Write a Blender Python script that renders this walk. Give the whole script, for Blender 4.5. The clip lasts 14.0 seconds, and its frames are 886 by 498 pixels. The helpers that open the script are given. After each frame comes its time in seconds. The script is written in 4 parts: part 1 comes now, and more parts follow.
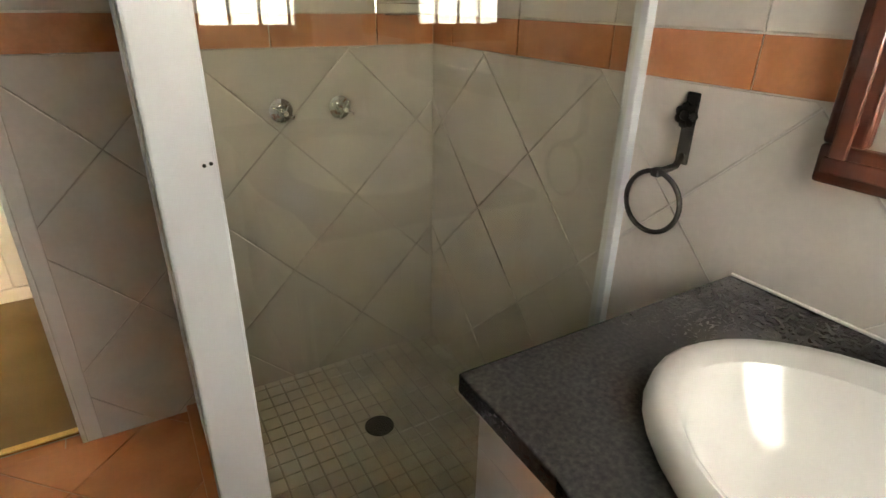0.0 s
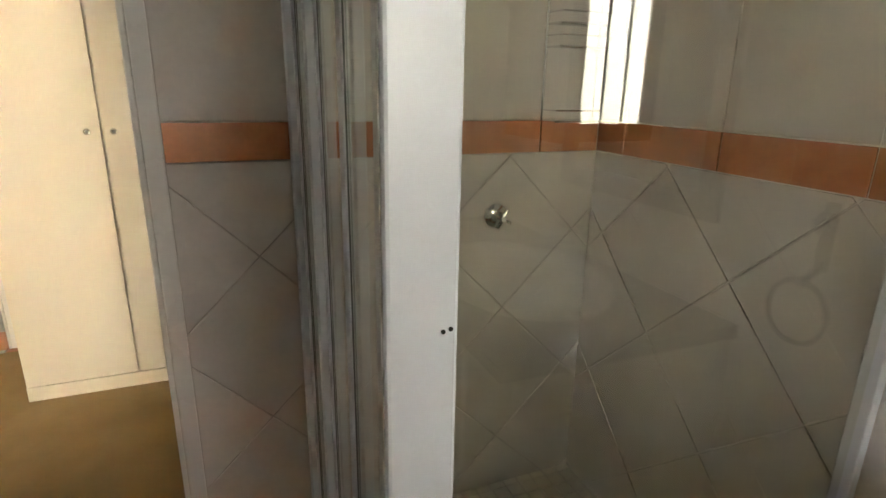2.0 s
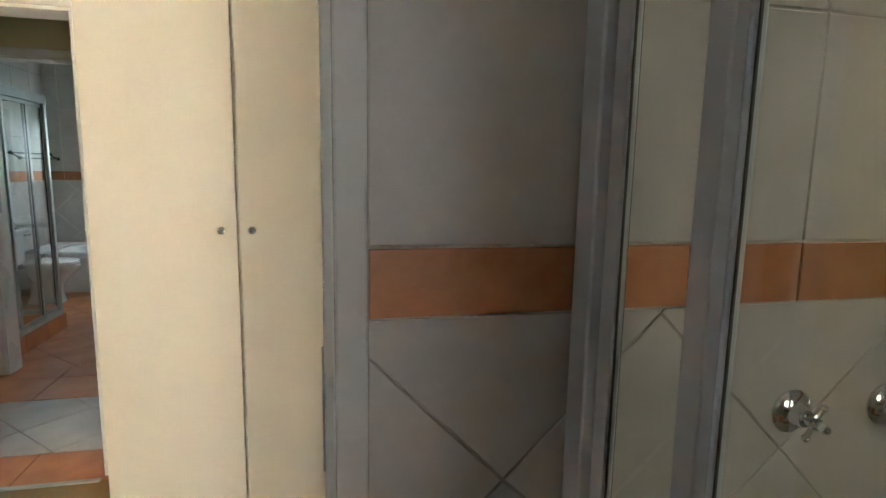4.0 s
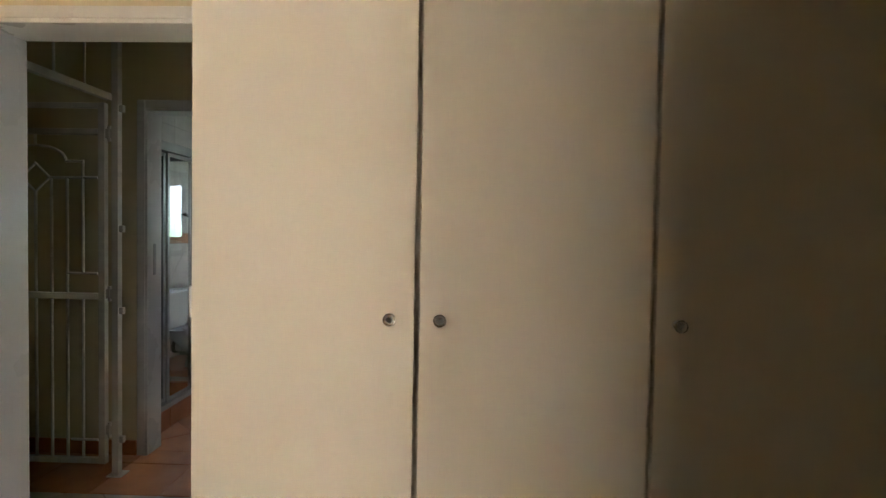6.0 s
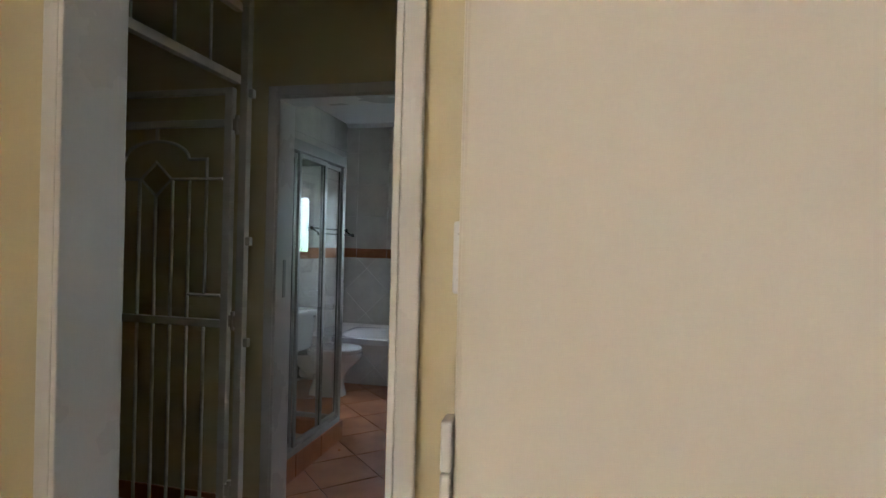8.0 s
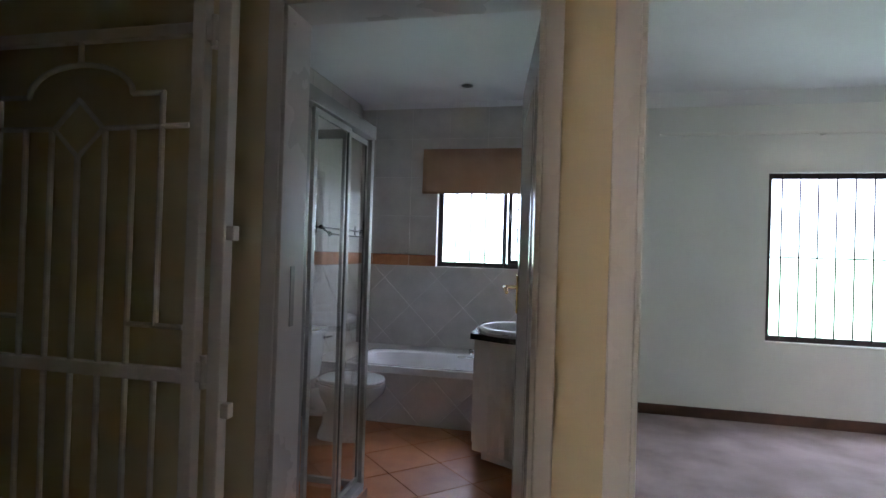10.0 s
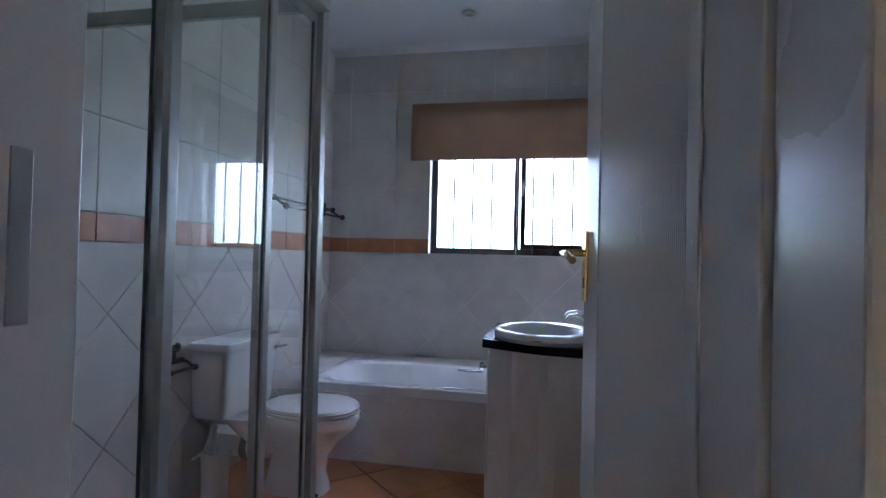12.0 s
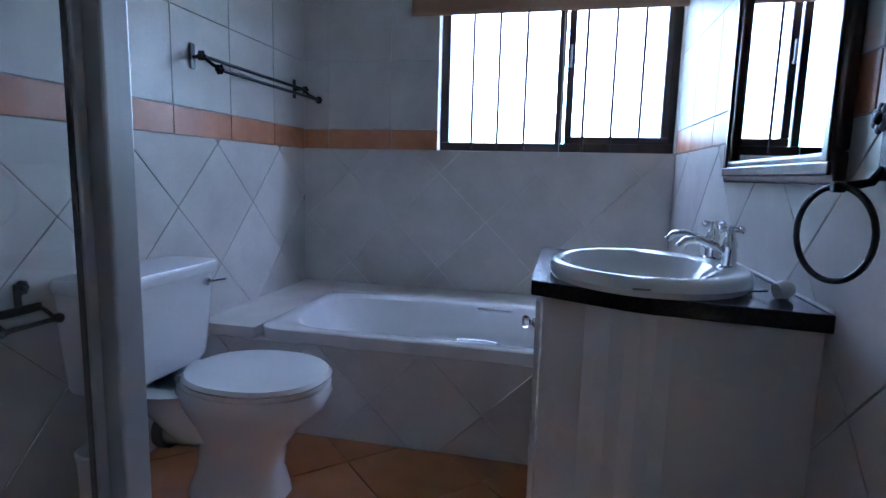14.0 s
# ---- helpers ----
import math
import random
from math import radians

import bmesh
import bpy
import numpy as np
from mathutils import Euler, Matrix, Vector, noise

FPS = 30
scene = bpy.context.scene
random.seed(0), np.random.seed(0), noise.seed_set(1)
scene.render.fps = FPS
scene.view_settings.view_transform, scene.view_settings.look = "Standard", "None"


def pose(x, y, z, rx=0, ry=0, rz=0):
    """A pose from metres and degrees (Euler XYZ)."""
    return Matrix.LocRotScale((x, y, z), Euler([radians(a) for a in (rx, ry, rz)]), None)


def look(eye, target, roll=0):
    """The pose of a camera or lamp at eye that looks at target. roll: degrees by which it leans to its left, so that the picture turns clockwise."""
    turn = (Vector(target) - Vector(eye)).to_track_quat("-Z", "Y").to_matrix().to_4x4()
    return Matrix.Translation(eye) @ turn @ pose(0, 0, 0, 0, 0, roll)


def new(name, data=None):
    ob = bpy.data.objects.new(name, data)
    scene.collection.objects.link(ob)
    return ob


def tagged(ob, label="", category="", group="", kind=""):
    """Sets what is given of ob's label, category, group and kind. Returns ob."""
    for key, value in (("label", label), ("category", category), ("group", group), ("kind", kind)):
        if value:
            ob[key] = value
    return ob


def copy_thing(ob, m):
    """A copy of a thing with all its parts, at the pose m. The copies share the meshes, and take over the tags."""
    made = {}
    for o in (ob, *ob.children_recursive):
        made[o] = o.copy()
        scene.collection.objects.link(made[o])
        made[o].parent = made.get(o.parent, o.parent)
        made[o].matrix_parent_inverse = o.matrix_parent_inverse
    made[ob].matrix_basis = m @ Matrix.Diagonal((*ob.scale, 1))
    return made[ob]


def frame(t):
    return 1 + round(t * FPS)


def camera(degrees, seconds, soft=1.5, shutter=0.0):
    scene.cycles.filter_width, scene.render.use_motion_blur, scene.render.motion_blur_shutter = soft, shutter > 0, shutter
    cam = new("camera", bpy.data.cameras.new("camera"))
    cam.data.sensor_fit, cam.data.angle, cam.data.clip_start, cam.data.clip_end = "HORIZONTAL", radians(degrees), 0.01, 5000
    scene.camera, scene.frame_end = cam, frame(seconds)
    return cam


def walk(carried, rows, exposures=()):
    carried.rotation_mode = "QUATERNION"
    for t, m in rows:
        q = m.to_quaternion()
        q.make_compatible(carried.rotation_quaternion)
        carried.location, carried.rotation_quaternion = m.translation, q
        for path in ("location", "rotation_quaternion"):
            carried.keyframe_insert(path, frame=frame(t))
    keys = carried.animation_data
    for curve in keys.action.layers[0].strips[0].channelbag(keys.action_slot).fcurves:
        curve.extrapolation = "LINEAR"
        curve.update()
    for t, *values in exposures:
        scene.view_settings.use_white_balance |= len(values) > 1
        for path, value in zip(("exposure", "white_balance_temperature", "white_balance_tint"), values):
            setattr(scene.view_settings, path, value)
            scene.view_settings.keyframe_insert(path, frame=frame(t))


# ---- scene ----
# ---- camera ----
cam = camera(78.2, 14.0)
PATH = [
    (0, (-0.247, 0.288, 1.306), (0.683, 1.85, 0.472), 1.0),
    (0.5, (-0.278, 0.302, 1.326), (0.638, 1.89, 0.527), 1.0),
    (1, (-0.311, 0.332, 1.334), (0.553, 1.99, 0.625), 0.9),
    (1.5, (-0.329, 0.375, 1.31), (0.442, 2.117, 0.701), 0.2),
    (2, (-0.366, 0.572, 1.351), (0.35, 2.351, 0.78), 1.0),
    (2.5, (-0.392, 0.717, 1.351), (0.21, 2.559, 0.855), 1.0),
    (3, (-0.441, 0.907, 1.361), (0.084, 2.789, 0.936), 1.0),
    (3.5, (-0.501, 1.09, 1.36), (-0.008, 2.996, 1.006), 1.2),
    (4, (-0.553, 1.303, 1.365), (-0.118, 3.233, 1.072), 1.0),
    (6.5, (-0.819, 2.325, 1.311), (-1.014, 4.315, 1.279), 1.4),
    (7, (-0.933, 2.502, 1.304), (-1.234, 4.479, 1.286), 1.6),
    (7.5, (-1.05, 2.667, 1.298), (-1.441, 4.629, 1.283), 1.2),
    (8, (-1.19, 2.866, 1.308), (-1.639, 4.824, 1.296), 1.5),
    (8.5, (-1.356, 3.073, 1.324), (-1.813, 5.019, 1.307), 1.7),
    (11, (-1.88, 4.283, 1.188), (-2.297, 6.239, 1.234), 1.7),
    (11.5, (-1.949, 4.557, 1.143), (-2.352, 6.515, 1.195), 1.6),
    (12, (-1.986, 4.8, 1.118), (-2.395, 6.758, 1.153), 1.4),
    (12.5, (-2.038, 5.032, 1.075), (-2.452, 6.989, 1.046), 1.3),
    (13, (-2.108, 5.274, 1.056), (-2.525, 7.226, 0.941), 1.5),
    (13.5, (-2.158, 5.512, 1.023), (-2.584, 7.456, 0.823), 1.5),
    (14, (-2.209, 5.777, 1.029), (-2.642, 7.711, 0.757), 1.5),
]
EXPO = [(0.0, 0.9, 6850, 12), (1.5, 0.65, 6750, 12), (2.5, 0.55, 6300, 10), (4.2, 0.2, 5900, 11), (6.5, -0.4, 6150, 18), (7.5, -0.6, 5700, 16),
        (8.5, -0.38, 5750, 19), (11.0, -0.4, 5700, 29), (12.0, -0.05, 5150, 29), (12.5, 0.25, 4900, 27), (13.3, 0.1, 4800, 27), (14.0, -0.22, 4700, 26)]
walk(cam, [(t, look(eye, target, roll)) for t, eye, target, roll in PATH], EXPO)

# ---- world and daylight ----

world = bpy.data.worlds.new("sky")
scene.world = world
world.use_nodes = True
wn = world.node_tree.nodes
sky = wn.new("ShaderNodeTexSky")
sky.sky_type, sky.sun_disc = "NISHITA", False
sky.sun_elevation, sky.sun_rotation = radians(55), radians(200)
world.node_tree.links.new(sky.outputs["Color"], wn["Background"].inputs["Color"])
wn["Background"].inputs["Strength"].default_value = 0.1
sun = new("sun", bpy.data.lights.new("sun", "SUN"))
sun.data.energy, sun.data.angle, sun.data.color = 3.0, radians(0.5), (1.0, 0.95, 0.88)
sun.matrix_world = look((0, 0, 10), (2.0, 5.6, 0))


# ---- materials ----
def mat(name, color, rough=0.5, metal=0.0, vary=0.12, scale=6.0, fine=120.0, bump=0.08, rand=0.0, trans=0.0, ior=1.45,
        emit=0.0, second=None, coat=0.0, stretch=None):
    """A surface with stains at two scales, a fine relief and, if wanted, a change from piece to piece."""
    m = bpy.data.materials.new(name)
    m.use_nodes = True
    n, l = m.node_tree.nodes, m.node_tree.links
    p = n["Principled BSDF"]
    p.inputs["Roughness"].default_value, p.inputs["Metallic"].default_value = rough, metal
    p.inputs["IOR"].default_value, p.inputs["Transmission Weight"].default_value = ior, trans
    p.inputs["Coat Weight"].default_value = coat
    p.inputs["Coat Roughness"].default_value = 0.08
    base = (*color, 1)
    if vary == 0 and bump == 0:
        p.inputs["Base Color"].default_value = base
        return m
    geo = n.new("ShaderNodeNewGeometry")
    src = geo.outputs["Position"]
    if stretch:
        mp = n.new("ShaderNodeMapping")
        mp.inputs["Scale"].default_value = stretch
        l.new(src, mp.inputs["Vector"])
        src = mp.outputs["Vector"]
    big, small = n.new("ShaderNodeTexNoise"), n.new("ShaderNodeTexNoise")
    for tex, s, d in ((big, scale, 5), (small, fine, 3)):
        tex.inputs["Scale"].default_value, tex.inputs["Detail"].default_value = s, d
        l.new(src, tex.inputs["Vector"])
    mix = n.new("ShaderNodeMix")
    mix.data_type, mix.clamp_factor = "RGBA", True
    other = second or tuple(c * (1 - vary * 2.2) for c in color)
    mix.inputs["A"].default_value, mix.inputs["B"].default_value = base, (*other, 1)
    ramp = n.new("ShaderNodeMapRange")
    ramp.inputs["From Min"].default_value, ramp.inputs["From Max"].default_value = 0.35, 0.72
    l.new(big.outputs["Fac"], ramp.inputs["Value"])
    l.new(ramp.outputs["Result"], mix.inputs["Factor"])
    out = mix.outputs["Result"]
    hs = n.new("ShaderNodeHueSaturation")
    l.new(out, hs.inputs["Color"])
    val = n.new("ShaderNodeMapRange")
    val.inputs["To Min"].default_value, val.inputs["To Max"].default_value = 1 - vary * 0.8, 1 + vary * 0.8
    l.new(small.outputs["Fac"], val.inputs["Value"])
    v = val.outputs["Result"]
    if rand:
        info, rr, mul = n.new("ShaderNodeObjectInfo"), n.new("ShaderNodeMapRange"), n.new("ShaderNodeMath")
        rr.inputs["To Min"].default_value, rr.inputs["To Max"].default_value = 1 - rand, 1 + rand
        l.new(info.outputs["Random"], rr.inputs["Value"])
        mul.operation = "MULTIPLY"
        l.new(v, mul.inputs[0]), l.new(rr.outputs["Result"], mul.inputs[1])
        v = mul.outputs["Value"]
    l.new(v, hs.inputs["Value"])
    l.new(hs.outputs["Color"], p.inputs["Base Color"])
    rg = n.new("ShaderNodeMapRange")
    rg.inputs["To Min"].default_value, rg.inputs["To Max"].default_value = max(0.02, rough * 0.8), min(1, rough * 1.2)
    l.new(big.outputs["Fac"], rg.inputs["Value"])
    l.new(rg.outputs["Result"], p.inputs["Roughness"])
    if bump:
        b = n.new("ShaderNodeBump")
        b.inputs["Strength"].default_value, b.inputs["Distance"].default_value = bump, 0.004
        l.new(small.outputs["Fac"], b.inputs["Height"])
        l.new(b.outputs["Normal"], p.inputs["Normal"])
    return m


def glow(name, low, high, z0, z1, strength):
    """Bright daylight outside a window: foliage low, sky high."""
    m = bpy.data.materials.new(name)
    m.use_nodes = True
    n, l = m.node_tree.nodes, m.node_tree.links
    n.remove(n["Principled BSDF"])
    e, geo, sep, mr, mix, no = (n.new("ShaderNode" + k) for k in ("Emission", "NewGeometry", "SeparateXYZ", "MapRange", "Mix", "TexNoise"))
    no.inputs["Scale"].default_value = 1.4
    mix.data_type = "RGBA"
    mix.inputs["A"].default_value, mix.inputs["B"].default_value = (*low, 1), (*high, 1)
    l.new(geo.outputs["Position"], sep.inputs["Vector"])
    l.new(geo.outputs["Position"], no.inputs["Vector"])
    ad = n.new("ShaderNodeMath")
    ad.operation = "MULTIPLY_ADD"
    ad.inputs[1].default_value, ad.inputs[2].default_value = 1.2, -0.6
    l.new(no.outputs["Fac"], ad.inputs[0])
    sm = n.new("ShaderNodeMath")
    l.new(sep.outputs["Z"], sm.inputs[0]), l.new(ad.outputs["Value"], sm.inputs[1])
    mr.inputs["From Min"].default_value, mr.inputs["From Max"].default_value = z0, z1
    l.new(sm.outputs["Value"], mr.inputs["Value"])
    l.new(mr.outputs["Result"], mix.inputs["Factor"])
    l.new(mix.outputs["Result"], e.inputs["Color"])
    e.inputs["Strength"].default_value = strength
    l.new(e.outputs["Emission"], n["Material Output"].inputs["Surface"])
    return m


M = dict(
    tile=mat("wall_tile", (0.66, 0.62, 0.57), 0.36, vary=0.07, scale=5, fine=60, bump=0.05, rand=0.03),
    band=mat("band_tile", (0.42, 0.18, 0.08), 0.42, vary=0.18, scale=11, fine=90, bump=0.1, rand=0.07, second=(0.31, 0.115, 0.045)),
    terra=mat("floor_tile", (0.50, 0.20, 0.08), 0.3, vary=0.14, scale=5, fine=80, bump=0.08, rand=0.08, second=(0.36, 0.13, 0.05)),
    white_tile=mat("white_floor_tile", (0.62, 0.58, 0.53), 0.25, vary=0.08, scale=4, fine=70, bump=0.04, rand=0.04),
    mosaic=mat("mosaic_tile", (0.60, 0.56, 0.47), 0.35, vary=0.08, scale=6, fine=60, bump=0.05, rand=0.05),
    grout=mat("grout", (0.38, 0.33, 0.28), 0.9, vary=0.2, scale=9, fine=200, bump=0.2),
    grout_mid=mat("brown_grout", (0.62, 0.565, 0.50), 0.9, vary=0.2, scale=9, fine=200, bump=0.2),
    grout_pale=mat("pale_grout", (0.82, 0.79, 0.74), 0.9, vary=0.15, scale=9, fine=200, bump=0.2),
    cream=mat("cream_paint", (0.70, 0.615, 0.41), 0.75, vary=0.03, scale=2, fine=180, bump=0.06),
    white=mat("white_paint", (0.78, 0.77, 0.74), 0.7, vary=0.03, scale=2, fine=180, bump=0.05),
    gloss=mat("enamel_paint", (0.76, 0.74, 0.70), 0.28, vary=0.03, scale=3, fine=90, bump=0.03),
    doorpaint=mat("door_enamel", (0.74, 0.74, 0.73), 0.22, vary=0.02, scale=3, fine=90, bump=0.03),
    melamine=mat("cream_board", (0.74, 0.67, 0.54), 0.4, vary=0.015, scale=2, fine=160, bump=0.015, stretch=(1, 1, 0.12)),
    carpet=mat("carpet", (0.30, 0.20, 0.085), 0.97, vary=0.3, scale=3, fine=420, bump=1.0, second=(0.22, 0.145, 0.06)),
    ceiling=mat("ceiling_paint", (0.80, 0.80, 0.80), 0.8, vary=0.02, scale=2, fine=150, bump=0.03),
    pvc=mat("white_powder_coat", (0.70, 0.73, 0.76), 0.3, vary=0.02, scale=4, fine=100, bump=0.02),
    alu=mat("aluminium", (0.44, 0.44, 0.42), 0.4, metal=0.45, vary=0.05, scale=8, fine=150, bump=0.03, stretch=(1, 1, 0.1)),
    rubber=mat("grey_seal", (0.14, 0.14, 0.135), 0.7, vary=0.1, scale=10, fine=100, bump=0.05),
    chrome=mat("chrome", (0.82, 0.83, 0.84), 0.07, metal=1.0, vary=0.02, scale=8, fine=80, bump=0.0),
    brass=mat("brass", (0.70, 0.50, 0.20), 0.22, metal=1.0, vary=0.1, scale=20, fine=100, bump=0.03),
    iron=mat("wrought_iron", (0.035, 0.032, 0.03), 0.45, metal=0.6, vary=0.25, scale=40, fine=160, bump=0.25),
    granite=mat("granite", (0.016, 0.0155, 0.016), 0.2, ior=1.26, vary=0.45, scale=130, fine=420, bump=0.0, second=(0.034, 0.032, 0.031)),
    porcelain=mat("porcelain", (0.83, 0.83, 0.81), 0.07, vary=0.015, scale=3, fine=40, bump=0.0, coat=0.4),
    bathwhite=mat("bath_acrylic", (0.80, 0.79, 0.77), 0.12, vary=0.03, scale=4, fine=40, bump=0.0),
    plastic=mat("white_plastic", (0.78, 0.76, 0.72), 0.35, vary=0.02, scale=5, fine=120, bump=0.02),
    mahogany=mat("mahogany", (0.075, 0.020, 0.010), 0.34, vary=0.3, scale=12, fine=140, bump=0.1, stretch=(1, 1, 0.15), coat=0.3),
    bronze=mat("bronze_frame", (0.035, 0.022, 0.018), 0.35, metal=0.3, vary=0.15, scale=9, fine=120, bump=0.05),
    fabric=mat("blind_fabric", (0.42, 0.255, 0.16), 0.9, vary=0.1, scale=4, fine=350, bump=0.4, second=(0.36, 0.21, 0.13)),
    gate=mat("gate_paint", (0.70, 0.66, 0.58), 0.4, vary=0.06, scale=8, fine=120, bump=0.06),
    skirt=mat("dark_wood", (0.085, 0.035, 0.02), 0.4, vary=0.2, scale=8, fine=120, bump=0.1),
    mirror=mat("mirror_silver", (0.92, 0.93, 0.93), 0.0, metal=1.0, vary=0, bump=0),
    glass=mat("shower_glass", (0.955, 0.95, 0.855), 0.0, trans=1.0, vary=0, bump=0, ior=1.5),
    clear=mat("clear_glass", (0.97, 0.98, 0.97), 0.0, trans=1.0, vary=0, bump=0, ior=1.45),
    pale_carpet=mat("pale_carpet", (0.40, 0.30, 0.27), 0.97, vary=0.2, scale=3, fine=300, bump=0.8),
    acrylic=mat("crystal_knob", (0.93, 0.93, 0.92), 0.02, trans=1.0, vary=0, bump=0, ior=1.5),
    dark=mat("dark_hole", (0.012, 0.012, 0.012), 0.6, vary=0.1, bump=0.05),
)


# ---- mesh helpers ----
def part(name, bm, material, parent=None, label="", smooth=False):
    me = bpy.data.meshes.new(name)
    bmesh.ops.recalc_face_normals(bm, faces=bm.faces)
    bm.to_mesh(me)
    bm.free()
    me.materials.append(material)
    if smooth:
        me.polygons.foreach_set("use_smooth", [True] * len(me.polygons))
        me.set_sharp_from_angle(angle=radians(40))
    ob = new(name, me)
    if parent:
        ob.parent = parent
    if label:
        ob["label"] = label
    return ob


def thing(name, m, label, category, group="", kind=""):
    ob = new(name)
    ob.empty_display_size = 0.05
    ob.matrix_basis = m
    return tagged(ob, label, category, group, kind)


def box(lo, hi, bevel=0.0, seg=2, bm=None):
    bm2 = bmesh.new()
    bmesh.ops.create_cube(bm2, size=1)
    for v in bm2.verts:
        v.co = Vector([lo[i] + (v.co[i] + 0.5) * (hi[i] - lo[i]) for i in range(3)])
    if bevel:
        bmesh.ops.bevel(bm2, geom=bm2.edges[:], offset=bevel, segments=seg, affect="EDGES", profile=0.5)
    return merge(bm, bm2)


def merge(bm, bm2):
    if bm is None:
        return bm2
    me = bpy.data.meshes.new("tmp")
    bm2.to_mesh(me)
    bm2.free()
    bm.from_mesh(me)
    bpy.data.meshes.remove(me)
    return bm


def rod(a, b, r, seg=12, bm=None, r2=None):
    a, b = Vector(a), Vector(b)
    bm2 = bmesh.new()
    d = b - a
    bmesh.ops.create_cone(bm2, cap_ends=True, segments=seg, radius1=r, radius2=r if r2 is None else r2, depth=d.length)
    bm2.transform(Matrix.Translation((a + b) / 2) @ d.to_track_quat("Z", "Y").to_matrix().to_4x4())
    return merge(bm, bm2)


def ball(c, r, bm=None, squash=(1, 1, 1), seg=14):
    bm2 = bmesh.new()
    bmesh.ops.create_uvsphere(bm2, u_segments=seg, v_segments=seg // 2 + 1, radius=r)
    for v in bm2.verts:
        v.co = Vector((v.co.x * squash[0] + c[0], v.co.y * squash[1] + c[1], v.co.z * squash[2] + c[2]))
    return merge(bm, bm2)


def loft(rings, bm=None, cap0=True, cap1=True):
    """A skin through rings that have the same number of points each."""
    bm2 = bmesh.new()
    vs = [[bm2.verts.new(p) for p in ring] for ring in rings]
    k = len(vs[0])
    for a, b in zip(vs, vs[1:]):
        for i in range(k):
            bm2.faces.new((a[i], a[(i + 1) % k], b[(i + 1) % k], b[i]))
    if cap0:
        bm2.faces.new(vs[0][::-1])
    if cap1:
        bm2.faces.new(vs[-1])
    return merge(bm, bm2)


def oval(cx, cy, z, rx, ry, n=40, power=2.0):
    out = []
    for i in range(n):
        a = 2 * math.pi * i / n
        c, s = math.cos(a), math.sin(a)
        out.append((cx + rx * math.copysign(abs(c) ** (2 / power), c), cy + ry * math.copysign(abs(s) ** (2 / power), s), z))
    return out


def lathe(profile, seg=24, bm=None):
    """Turned about z: rows of (radius, z)."""
    return loft([[(r * math.cos(2 * math.pi * i / seg), r * math.sin(2 * math.pi * i / seg), z) for i in range(seg)] for r, z in profile], bm)


def tube(points, r, seg=10, bm=None, closed=False):
    pts = [Vector(p) for p in points]
    rings = []
    n = len(pts)
    up = Vector((0.123, 0.31, 0.94)).normalized()
    for i, p in enumerate(pts):
        a = pts[(i - 1) % n] if (closed or i > 0) else p
        b = pts[(i + 1) % n] if (closed or i < n - 1) else p
        d = (b - a).normalized()
        x = d.cross(up).normalized()
        y = d.cross(x)
        rings.append([p + r * (math.cos(2 * math.pi * k / seg) * x + math.sin(2 * math.pi * k / seg) * y) for k in range(seg)])
    if closed:
        rings.append(rings[0])
        return loft(rings, bm, False, False)
    return loft(rings, bm)


def prism(poly, z0, z1, bevel=0.0, bm=None):
    bm2 = loft([[(x, y, z0) for x, y in poly], [(x, y, z1) for x, y in poly]])
    if bevel:
        bmesh.ops.bevel(bm2, geom=bm2.edges[:], offset=bevel, segments=2, affect="EDGES", profile=0.5)
    return merge(bm, bm2)


def turned(bm, m):
    bm.transform(m)
    return bm


# ---- walls, floors, ceilings ----
CEIL = 2.64


def wall(name, axis, u0, u1, c0, c1, z0, z1, material, label, holes=()):
    """A wall along x or y from u0 to u1, between c0 and c1, with openings (u0, u1, z0, z1)."""
    bm = None
    cuts = sorted({u0, u1, *(v for h in holes for v in h[:2])})
    for a, b in zip(cuts, cuts[1:]):
        spans, z = [], z0
        for h in sorted((h for h in holes if h[0] < (a + b) / 2 < h[1]), key=lambda h: h[2]):
            spans.append((z, h[2]))
            z = h[3]
        spans.append((z, z1))
        for s, e in spans:
            if e - s > 1e-4:
                lo, hi = ((a, c0, s), (b, c1, e)) if axis == "x" else ((c0, a, s), (c1, b, e))
                bm = box(lo, hi, bm=bm)
    bmesh.ops.remove_doubles(bm, verts=bm.verts, dist=1e-5)
    return tagged(part(name, bm, material), label, "wall", kind="structure")


TW = 2.0          # tap wall of the first bathroom
RW = 0.72         # basin wall of the first bathroom
DOOR_T = (-1.32, -0.54, 0.0, 2.03)
DOOR_A = (-2.237, -1.487, 0.0, 1.955)
DOOR_B = (-2.53, -1.79, 0.0, 1.985)
DOOR_C = (-1.55, -0.78, 0.0, 1.985)
WIN_A = (-0.14, 0.52, 1.12, 2.05)
WIN_B = (-2.884, -1.718, 1.153, 2.0)
WIN_C = (-0.165, 1.36, 0.65, 2.0)
BL, BR, BF = -3.64, -1.71, 8.592    # second bathroom: side walls and far wall
w_tap = wall("wall_tap", "x", -1.72, 0.84, TW - 0.003, 2.12, 0, CEIL, M["grout_mid"], "tiled bathroom wall around a doorway", [DOOR_T])
w_basin = wall("wall_basin", "y", -0.4, TW - 0.003, RW - 0.003, 0.84, 0, CEIL, M["grout_pale"], "tiled bathroom wall behind basin")
w_back = wall("wall_bath_window", "x", -1.72, 0.84, -0.52, -0.4, 0, CEIL, M["white"], "white bathroom wall with window", [WIN_A])
w_side = wall("wall_bath_side", "y", -0.4, TW, -1.72, -1.6, 0, CEIL, M["white"], "plain white bathroom side wall")
